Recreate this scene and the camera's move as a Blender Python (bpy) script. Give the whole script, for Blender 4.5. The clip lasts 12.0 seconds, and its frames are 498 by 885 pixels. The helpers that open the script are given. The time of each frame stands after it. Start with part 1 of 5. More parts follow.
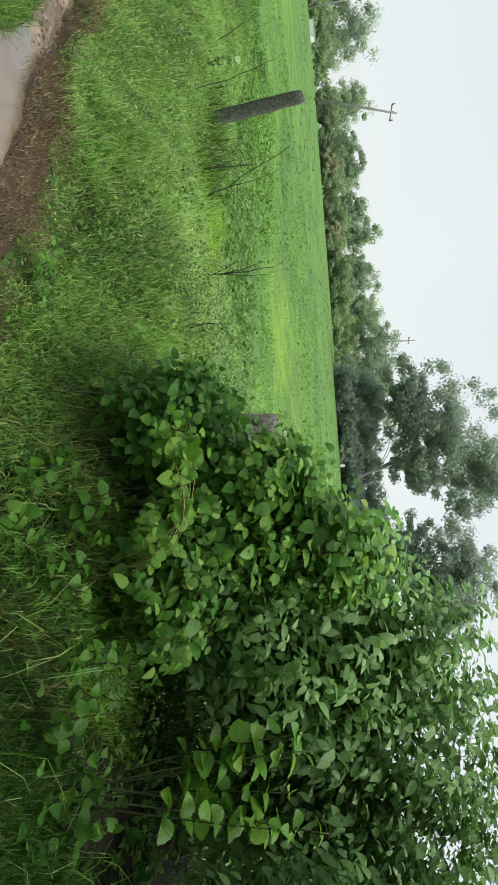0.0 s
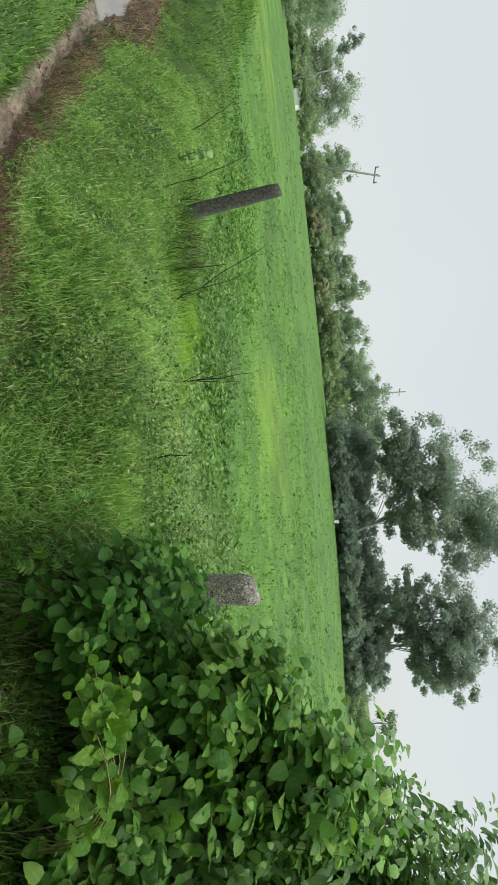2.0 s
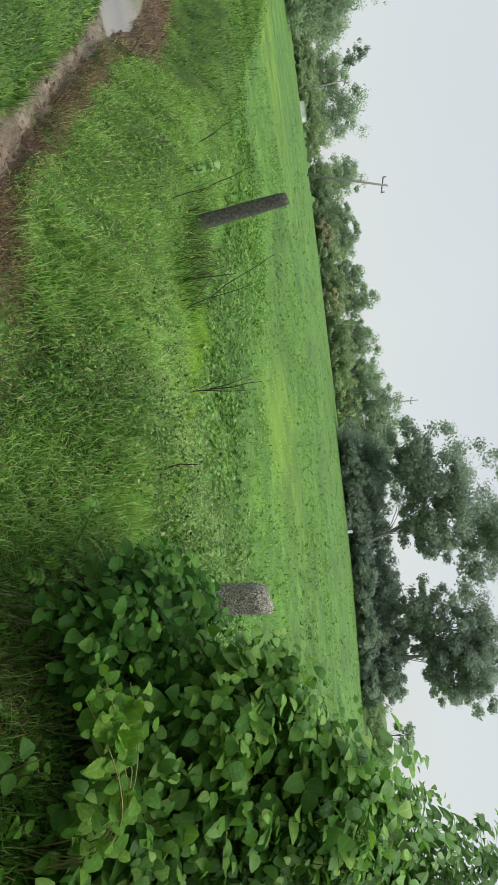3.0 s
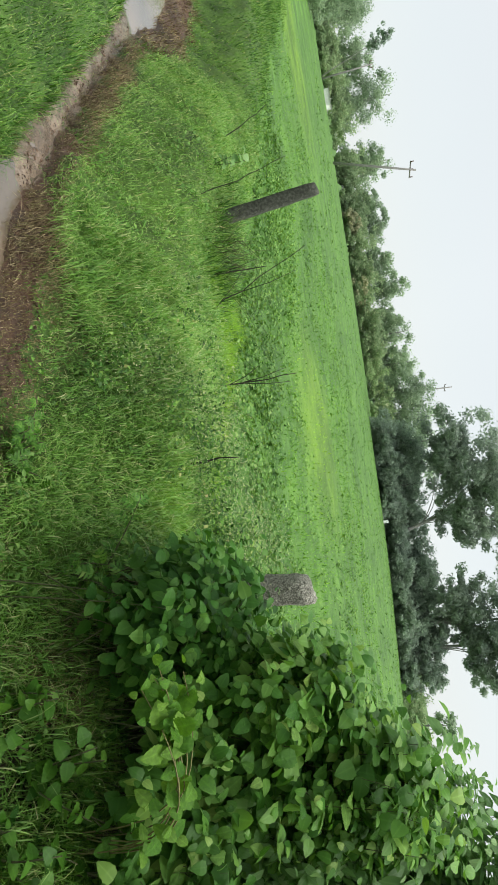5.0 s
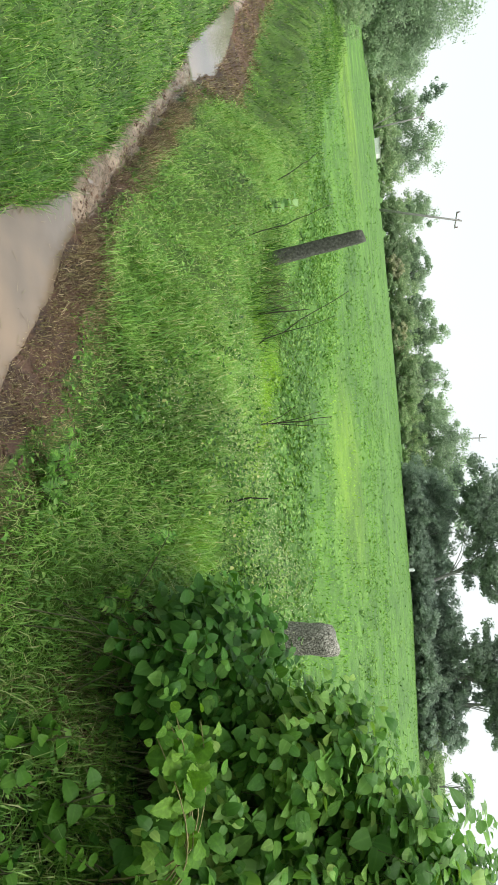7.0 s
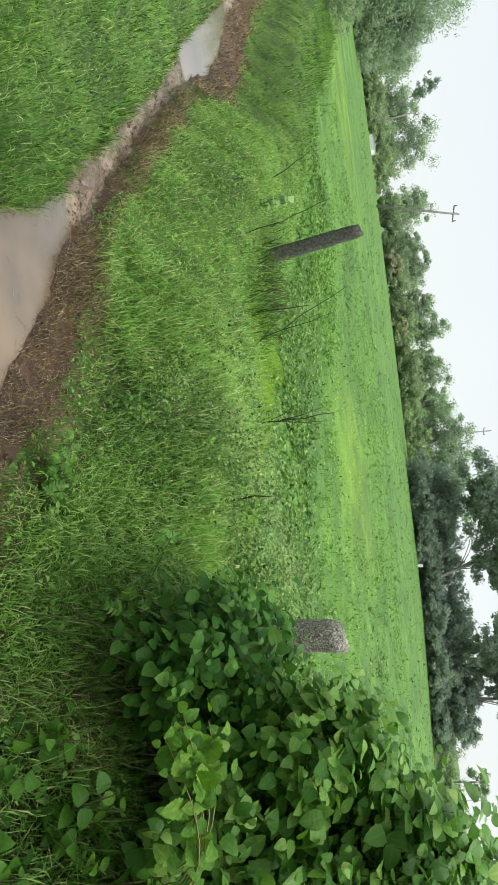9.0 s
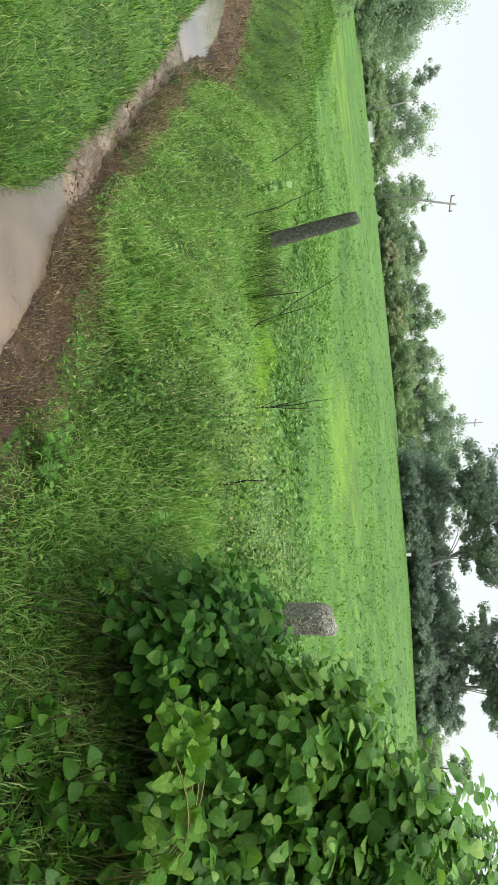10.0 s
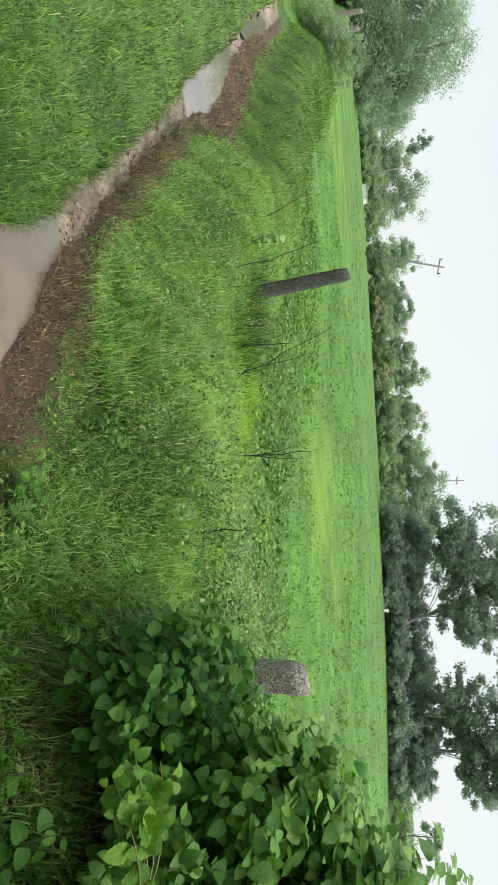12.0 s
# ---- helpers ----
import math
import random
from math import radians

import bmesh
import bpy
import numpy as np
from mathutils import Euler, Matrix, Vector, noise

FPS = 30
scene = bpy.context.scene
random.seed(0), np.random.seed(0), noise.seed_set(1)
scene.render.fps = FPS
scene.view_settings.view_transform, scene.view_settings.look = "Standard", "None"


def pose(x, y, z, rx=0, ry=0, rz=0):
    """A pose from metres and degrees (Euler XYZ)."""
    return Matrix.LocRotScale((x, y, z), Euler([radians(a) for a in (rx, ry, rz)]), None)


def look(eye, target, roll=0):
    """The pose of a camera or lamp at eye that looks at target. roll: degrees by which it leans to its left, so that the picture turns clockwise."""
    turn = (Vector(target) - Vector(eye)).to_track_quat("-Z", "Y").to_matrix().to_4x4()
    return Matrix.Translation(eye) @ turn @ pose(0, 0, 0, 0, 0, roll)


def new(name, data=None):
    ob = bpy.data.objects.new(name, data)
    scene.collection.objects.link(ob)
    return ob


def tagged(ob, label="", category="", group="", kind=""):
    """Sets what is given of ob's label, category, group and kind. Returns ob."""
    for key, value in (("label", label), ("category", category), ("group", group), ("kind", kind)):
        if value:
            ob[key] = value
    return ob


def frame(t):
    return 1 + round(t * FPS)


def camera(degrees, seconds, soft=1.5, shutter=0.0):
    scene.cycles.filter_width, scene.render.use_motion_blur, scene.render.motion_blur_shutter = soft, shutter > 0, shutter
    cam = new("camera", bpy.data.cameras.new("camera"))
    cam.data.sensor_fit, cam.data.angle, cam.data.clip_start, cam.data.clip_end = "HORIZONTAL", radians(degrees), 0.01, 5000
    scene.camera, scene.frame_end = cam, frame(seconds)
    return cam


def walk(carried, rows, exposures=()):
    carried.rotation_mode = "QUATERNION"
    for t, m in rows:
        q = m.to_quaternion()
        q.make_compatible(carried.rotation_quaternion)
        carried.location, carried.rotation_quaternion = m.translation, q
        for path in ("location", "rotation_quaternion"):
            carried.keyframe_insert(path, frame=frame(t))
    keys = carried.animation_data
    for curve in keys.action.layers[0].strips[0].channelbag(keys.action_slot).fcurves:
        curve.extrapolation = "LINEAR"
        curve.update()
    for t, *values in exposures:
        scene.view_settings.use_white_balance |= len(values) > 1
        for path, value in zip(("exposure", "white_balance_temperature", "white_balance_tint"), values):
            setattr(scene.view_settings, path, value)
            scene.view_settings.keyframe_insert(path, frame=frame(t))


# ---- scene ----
cam = camera(41.2, 12.0, 1.2)
PATH = [
    (0, (0.344, -0.332, 1.591), (0.358, 1.648, 1.308), 85.8),
    (0.4, (0.097, -0.192, 1.569), (-0.068, 1.776, 1.256), 85.6),
    (0.5, (0.052, -0.130, 1.598), (-0.009, 1.855, 1.356), 87.5),
    (1, (-0.080, 0.073, 1.576), (-0.114, 2.037, 1.203), 86.9),
    (1.1, (-0.103, 0.080, 1.618), (-0.067, 2.050, 1.278), 86.1),
    (1.2, (-0.120, 0.146, 1.616), (-0.208, 2.110, 1.248), 84.0),
    (1.3, (-0.131, 0.221, 1.616), (-0.144, 2.179, 1.209), 85.8),
    (1.5, (-0.164, 0.206, 1.623), (-0.231, 2.175, 1.276), 86.5),
    (2, (-0.211, 0.202, 1.700), (-0.348, 2.182, 1.449), 84.3),
    (2.5, (-0.207, 0.215, 1.707), (-0.391, 2.190, 1.448), 83.9),
    (3, (-0.194, 0.230, 1.701), (-0.368, 2.203, 1.418), 83.3),
    (3.2, (-0.186, 0.240, 1.698), (-0.335, 2.207, 1.374), 82.7),
    (4.8, (-0.186, 0.204, 1.673), (-0.280, 2.165, 1.295), 81.7),
    (5, (-0.194, 0.205, 1.670), (-0.357, 2.161, 1.289), 81.8),
    (5.5, (-0.201, 0.209, 1.671), (-0.360, 2.159, 1.259), 83.3),
    (6, (-0.221, 0.222, 1.660), (-0.400, 2.159, 1.196), 85.0),
    (6.5, (-0.227, 0.207, 1.653), (-0.447, 2.142, 1.195), 85.9),
    (7, (-0.228, 0.219, 1.652), (-0.506, 2.146, 1.195), 85.0),
    (7.2, (-0.214, 0.235, 1.641), (-0.429, 2.167, 1.168), 83.3),
    (8.8, (-0.216, 0.243, 1.657), (-0.528, 2.161, 1.185), 83.3),
    (9, (-0.214, 0.245, 1.656), (-0.495, 2.169, 1.187), 83.2),
    (9.5, (-0.207, 0.240, 1.659), (-0.489, 2.173, 1.232), 83.0),
    (10, (-0.199, 0.227, 1.649), (-0.439, 2.161, 1.200), 84.6),
    (10.5, (-0.219, 0.202, 1.650), (-0.535, 2.131, 1.224), 88.4),
    (11, (-0.221, 0.216, 1.653), (-0.620, 2.128, 1.224), 88.9),
    (11.5, (-0.213, 0.238, 1.656), (-0.620, 2.158, 1.275), 88.2),
    (12, (-0.215, 0.271, 1.651), (-0.592, 2.195, 1.261), 86.7),
]
walk(cam, [(t, look(eye, target, roll)) for t, eye, target, roll in PATH],
     [(0.0, 1.57), (0.5, 1.42), (1.0, 1.58), (1.5, 1.72), (2.0, 1.38), (2.5, 1.33), (3.2, 1.34), (4.8, 1.58), (5.5, 1.62), (6.0, 1.70), (6.5, 1.80), (7.0, 1.84), (9.0, 1.68), (9.5, 1.66), (10.0, 1.74), (10.5, 1.86), (11.0, 1.82), (11.5, 1.70), (12.0, 1.66)])

# ---- world, sun ----
world = bpy.data.worlds.new("overcast_sky")
scene.world = world
world.use_nodes = True
wn, wl = world.node_tree.nodes, world.node_tree.links
wn.clear()
SUN_ELEVATION, SUN_ROTATION = radians(65), radians(98)
sky = wn.new("ShaderNodeTexSky")
sky.sky_type = "NISHITA"
sky.sun_disc = False
sky.sun_elevation, sky.sun_rotation = SUN_ELEVATION, SUN_ROTATION
sky_bg = wn.new("ShaderNodeBackground")
sky_bg.inputs["Strength"].default_value = 0.007
wl.new(sky.outputs["Color"], sky_bg.inputs["Color"])
coord = wn.new("ShaderNodeTexCoord")
cloud = wn.new("ShaderNodeTexNoise")
cloud.inputs["Scale"].default_value = 1.6
cloud.inputs["Detail"].default_value = 3.0
wl.new(coord.outputs["Generated"], cloud.inputs["Vector"])
cloud_ramp = wn.new("ShaderNodeValToRGB")
cloud_ramp.color_ramp.elements[0].position, cloud_ramp.color_ramp.elements[0].color = 0.3, (0.75, 0.795, 0.80, 1)
cloud_ramp.color_ramp.elements[1].position, cloud_ramp.color_ramp.elements[1].color = 0.7, (0.83, 0.865, 0.865, 1)
wl.new(cloud.outputs["Fac"], cloud_ramp.inputs["Fac"])
cloud_bg = wn.new("ShaderNodeBackground")
cloud_bg.inputs["Strength"].default_value = 0.318
wl.new(cloud_ramp.outputs["Color"], cloud_bg.inputs["Color"])
both = wn.new("ShaderNodeAddShader")
wl.new(sky_bg.outputs[0], both.inputs[0])
wl.new(cloud_bg.outputs[0], both.inputs[1])
wout = wn.new("ShaderNodeOutputWorld")
wl.new(both.outputs[0], wout.inputs["Surface"])

sun_data = bpy.data.lights.new("sun", "SUN")
sun_data.energy, sun_data.angle, sun_data.color = 1.7, radians(60), (1.0, 0.985, 0.94)
sun = new("sun", sun_data)
sun_dir = Vector((math.sin(SUN_ROTATION) * math.cos(SUN_ELEVATION), math.cos(SUN_ROTATION) * math.cos(SUN_ELEVATION), math.sin(SUN_ELEVATION)))
sun.matrix_world = look(sun_dir * 50, (0, 0, 0))


# ---- materials ----
def ramp(nt, stops):
    r = nt.nodes.new("ShaderNodeValToRGB")
    while len(r.color_ramp.elements) < len(stops):
        r.color_ramp.elements.new(0.5)
    for e, (p, c) in zip(r.color_ramp.elements, stops):
        e.position, e.color = p, (*c, 1)
    return r


def noise_node(nt, scale, detail=4.0, rough=0.55, where="Object"):
    tc = nt.nodes.new("ShaderNodeTexCoord")
    tex = nt.nodes.new("ShaderNodeTexNoise")
    tex.inputs["Scale"].default_value = scale
    tex.inputs["Detail"].default_value = detail
    tex.inputs["Roughness"].default_value = rough
    nt.links.new(tc.outputs[where], tex.inputs["Vector"])
    return tex


def mix_color(nt, kind, fac, a, b):
    m = nt.nodes.new("ShaderNodeMix")
    m.data_type, m.blend_type = "RGBA", kind
    for sock, v in ((m.inputs["Factor"], fac), (m.inputs["A"], a), (m.inputs["B"], b)):
        if hasattr(v, "links"):
            nt.links.new(v, sock)
        else:
            sock.default_value = v
    return m.outputs["Result"]


def fresh(name):
    m = bpy.data.materials.new(name)
    m.use_nodes = True
    nt = m.node_tree
    nt.nodes.clear()
    out = nt.nodes.new("ShaderNodeOutputMaterial")
    p = nt.nodes.new("ShaderNodeBsdfPrincipled")
    nt.links.new(p.outputs[0], out.inputs["Surface"])
    return m, nt, p, out


def leaf_material(name, stops, translucent=0.3, rough=0.5, patch=1.2, spec=0.3, ribbed=False, through_tint=(1.25, 1.2, 0.6, 1)):
    """Thin green foliage: colour varies leaf by leaf and over patches."""
    m, nt, p, out = fresh(name)
    geo = nt.nodes.new("ShaderNodeNewGeometry")
    info = nt.nodes.new("ShaderNodeObjectInfo")
    add = nt.nodes.new("ShaderNodeMath")
    add.operation = "ADD"
    nt.links.new(geo.outputs["Random Per Island"], add.inputs[0])
    nt.links.new(info.outputs["Random"], add.inputs[1])
    fr = nt.nodes.new("ShaderNodeMath")
    fr.operation = "FRACT"
    nt.links.new(add.outputs[0], fr.inputs[0])
    r = ramp(nt, stops)
    nt.links.new(fr.outputs[0], r.inputs["Fac"])
    n = noise_node(nt, patch, 3.0)
    r2 = ramp(nt, [(0.3, (0.72, 0.72, 0.72)), (0.7, (1.25, 1.2, 1.1))])
    nt.links.new(n.outputs["Fac"], r2.inputs["Fac"])
    col = mix_color(nt, "MULTIPLY", 1.0, r.outputs["Color"], r2.outputs["Color"])
    if ribbed:
        rib = nt.nodes.new("ShaderNodeAttribute")
        rib.attribute_name = "rib"
        r3 = ramp(nt, [(0.0, (1.22, 1.18, 1.25)), (0.12, (1.04, 1.03, 1.03)), (0.25, (0.96, 0.97, 0.96)), (1.0, (1.05, 1.04, 1.0))])
        nt.links.new(rib.outputs["Fac"], r3.inputs["Fac"])
        col = mix_color(nt, "MULTIPLY", 1.0, col, r3.outputs["Color"])
        n3 = noise_node(nt, 90.0, 3.0)
        bp = nt.nodes.new("ShaderNodeBump")
        bp.inputs["Strength"].default_value, bp.inputs["Distance"].default_value = 0.5, 0.004
        nt.links.new(n3.outputs["Fac"], bp.inputs["Height"])
        nt.links.new(bp.outputs["Normal"], p.inputs["Normal"])
    nt.links.new(col, p.inputs["Base Color"])
    p.inputs["Roughness"].default_value = rough
    p.inputs["Specular IOR Level"].default_value = spec
    tr = nt.nodes.new("ShaderNodeBsdfTranslucent")
    warm = mix_color(nt, "MULTIPLY", 1.0, col, through_tint)
    nt.links.new(warm, tr.inputs["Color"])
    mx = nt.nodes.new("ShaderNodeMixShader")
    mx.inputs["Fac"].default_value = translucent
    nt.links.new(p.outputs[0], mx.inputs[1])
    nt.links.new(tr.outputs[0], mx.inputs[2])
    nt.links.new(mx.outputs[0], out.inputs["Surface"])
    return m


def rough_material(name, stops, scale, rough=0.85, bump=0.3, fine=8.0, spec=0.3, metallic=0.0, bump_dist=0.01):
    """A matt surface whose colour and relief vary at two scales."""
    m, nt, p, out = fresh(name)
    n1 = noise_node(nt, scale)
    n2 = noise_node(nt, scale * fine, 6.0, 0.65)
    r = ramp(nt, stops)
    nt.links.new(n1.outputs["Fac"], r.inputs["Fac"])
    r2 = ramp(nt, [(0.3, (0.65, 0.65, 0.65)), (0.7, (1.25, 1.25, 1.25))])
    nt.links.new(n2.outputs["Fac"], r2.inputs["Fac"])
    nt.links.new(mix_color(nt, "MULTIPLY", 1.0, r.outputs["Color"], r2.outputs["Color"]), p.inputs["Base Color"])
    p.inputs["Roughness"].default_value = rough
    p.inputs["Metallic"].default_value = metallic
    p.inputs["Specular IOR Level"].default_value = spec
    b = nt.nodes.new("ShaderNodeBump")
    b.inputs["Strength"].default_value = bump
    b.inputs["Distance"].default_value = bump_dist
    nt.links.new(n2.outputs["Fac"], b.inputs["Height"])
    nt.links.new(b.outputs["Normal"], p.inputs["Normal"])
    return m


M_GRASS = leaf_material("grass_blades", [(0.0, (0.016, 0.060, 0.006)), (0.45, (0.046, 0.140, 0.013)), (0.8, (0.108, 0.25, 0.030)), (0.96, (0.22, 0.37, 0.08)), (1.0, (0.42, 0.41, 0.19))], 0.28, 0.5, 1.1, 0.28)
# Darker green than the other grass: the shrubs' shade is in the colour.
M_SHADED_GRASS = leaf_material("shade_darkened_grass_blades", [(0.0, (0.011, 0.046, 0.005)), (0.5, (0.031, 0.108, 0.011)), (0.88, (0.068, 0.175, 0.022)), (1.0, (0.24, 0.29, 0.11))], 0.22, 0.5, 1.5, 0.25)
M_STRAND = leaf_material("bright_grass_strands", [(0.0, (0.085, 0.235, 0.028)), (0.5, (0.165, 0.345, 0.058)), (0.85, (0.26, 0.44, 0.115)), (1.0, (0.44, 0.46, 0.23))], 0.28, 0.42, 1.3, 0.4)
M_FIELD = leaf_material("field_grass_blades", [(0.0, (0.055, 0.170, 0.020)), (0.6, (0.135, 0.315, 0.040)), (1.0, (0.235, 0.435, 0.075))], 0.35, 0.6, 0.5, 0.15)
M_DRY = leaf_material("dry_grass_blades", [(0.0, (0.040, 0.024, 0.012)), (0.35, (0.105, 0.068, 0.034)), (0.62, (0.125, 0.135, 0.045)), (0.82, (0.22, 0.175, 0.095)), (1.0, (0.42, 0.36, 0.23))], 0.12, 0.65, 2.0)
M_CROP = leaf_material("low_crop_leaves", [(0.0, (0.055, 0.155, 0.030)), (0.6, (0.120, 0.265, 0.056)), (1.0, (0.22, 0.37, 0.10))], 0.28, 0.5, 0.6, 0.3)
# Two shrub leaf colours: one lightened as if lit, one darkened as if shaded.
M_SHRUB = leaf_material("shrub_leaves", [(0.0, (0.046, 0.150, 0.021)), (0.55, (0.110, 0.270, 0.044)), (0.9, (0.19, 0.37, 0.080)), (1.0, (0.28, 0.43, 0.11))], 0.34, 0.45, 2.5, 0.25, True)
M_SHRUB_SHADED = leaf_material("shrub_leaves_shaded", [(0.0, (0.022, 0.088, 0.011)), (0.6, (0.050, 0.155, 0.022)), (1.0, (0.108, 0.24, 0.046))], 0.28, 0.5, 2.5, 0.18, True)
# Leaf colour lightened in place of haze and highlights on the tall shrub.
M_PALED = leaf_material("leaves_paled_for_haze_and_sheen", [(0.0, (0.115, 0.245, 0.078)), (0.6, (0.195, 0.355, 0.13)), (1.0, (0.28, 0.45, 0.195))], 0.46, 0.45, 2.5, 0.35, True, (1.1, 1.15, 0.85, 1))
M_PALE = leaf_material("young_leaves", [(0.0, (0.070, 0.205, 0.018)), (0.6, (0.115, 0.275, 0.029)), (1.0, (0.17, 0.335, 0.045))], 0.35, 0.42, 4.0, 0.3, True)
M_SEED = leaf_material("seedling_leaves", [(0.0, (0.042, 0.135, 0.013)), (0.6, (0.074, 0.20, 0.022)), (1.0, (0.12, 0.27, 0.038))], 0.3, 0.48, 4.0, 0.25, True)
# Far tree and hedge leaf colours are paled and greyed to stand in for haze.
M_TREE = leaf_material("haze_paled_tree_leaves", [(0.0, (0.24, 0.34, 0.225)), (0.6, (0.325, 0.43, 0.295)), (1.0, (0.405, 0.51, 0.36))], 0.6, 0.7, 0.16, 0.2, False, (1.0, 1.05, 1.0, 1))
M_GROVE = leaf_material("haze_paled_grove_leaves", [(0.0, (0.285, 0.37, 0.30)), (0.6, (0.37, 0.465, 0.38)), (1.0, (0.44, 0.54, 0.44))], 0.6, 0.7, 0.14, 0.2, False, (1.0, 1.05, 1.02, 1))
M_TALL = leaf_material("haze_paled_tall_tree_leaves", [(0.0, (0.255, 0.32, 0.27)), (0.6, (0.33, 0.405, 0.345)), (1.0, (0.40, 0.48, 0.405))], 0.55, 0.65, 0.14, 0.2, False, (1.0, 1.05, 1.02, 1))
M_HEDGE = leaf_material("haze_paled_hedge_leaves", [(0.0, (0.23, 0.34, 0.185)), (0.6, (0.305, 0.42, 0.235)), (0.88, (0.37, 0.475, 0.28)), (1.0, (0.45, 0.49, 0.33))], 0.55, 0.7, 0.12, 0.2, False, (1.0, 1.05, 0.95, 1))
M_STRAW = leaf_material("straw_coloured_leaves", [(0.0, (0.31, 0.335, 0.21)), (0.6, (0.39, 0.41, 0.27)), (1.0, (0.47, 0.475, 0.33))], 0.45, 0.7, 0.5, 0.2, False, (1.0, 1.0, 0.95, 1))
# Bark colour is lightened as well, so that far trunks look hazy.
M_BARK = rough_material("haze_paled_bark", [(0.3, (0.17, 0.17, 0.155)), (0.7, (0.28, 0.275, 0.25))], 2.0, 0.9, 0.6)
M_STEM = rough_material("green_brown_stem", [(0.3, (0.05, 0.062, 0.022)), (0.7, (0.11, 0.115, 0.05))], 20.0, 0.75, 0.3)
M_PALE_STEM = rough_material("pale_shoot_stem", [(0.3, (0.13, 0.12, 0.045)), (0.7, (0.24, 0.22, 0.085))], 20.0, 0.7, 0.2)
M_GREEN_STEM = rough_material("thin_green_stem", [(0.3, (0.075, 0.15, 0.035)), (0.7, (0.14, 0.23, 0.06))], 20.0, 0.7, 0.2)
M_TWIG = rough_material("dark_dry_twig", [(0.3, (0.02, 0.02, 0.014)), (0.7, (0.06, 0.055, 0.035))], 30.0, 0.85, 0.4)
M_YELLOW = leaf_material("yellow_green_grass", [(0.0, (0.17, 0.35, 0.035)), (0.6, (0.23, 0.43, 0.05)), (1.0, (0.30, 0.48, 0.08))], 0.35, 0.55, 0.5, 0.15)
M_STONE = rough_material("weathered_granite", [(0.36, (0.06, 0.058, 0.046)), (0.5, (0.205, 0.202, 0.165)), (0.64, (0.44, 0.43, 0.37))], 150.0, 0.9, 0.9, 0.2, 0.15, 0.0, 0.012)
# Darker, more even granite colour for the leaning post.
M_STONE_DARK = rough_material("dark_granite", [(0.35, (0.045, 0.047, 0.038)), (0.5, (0.072, 0.076, 0.060)), (0.68, (0.120, 0.126, 0.104))], 45.0, 0.75, 0.9, 5.0, 0.15, 0.0, 0.008)
M_WHITE = rough_material("white_limewash", [(0.3, (0.74, 0.75, 0.73)), (0.7, (0.86, 0.86, 0.84))], 1.0, 0.9, 0.2)
M_ROOF = rough_material("grey_sheet_roof", [(0.3, (0.22, 0.22, 0.21)), (0.7, (0.34, 0.33, 0.32))], 1.0, 0.7, 0.2)
M_POLE = rough_material("weathered_pole", [(0.3, (0.19, 0.185, 0.175)), (0.7, (0.31, 0.30, 0.285))], 3.0, 0.85, 0.4)
M_PORCELAIN = rough_material("insulator_porcelain", [(0.3, (0.10, 0.06, 0.045)), (0.7, (0.16, 0.10, 0.08))], 4.0, 0.3, 0.0)
M_FLOWER = rough_material("white_florets", [(0.3, (0.50, 0.56, 0.28)), (0.7, (0.70, 0.72, 0.44))], 60.0, 0.8, 0.1)

M_BANK = rough_material("muted_grass_slope", [(0.3, (0.10, 0.17, 0.06)), (0.7, (0.16, 0.24, 0.09))], 0.6, 0.9, 0.5, 12.0)


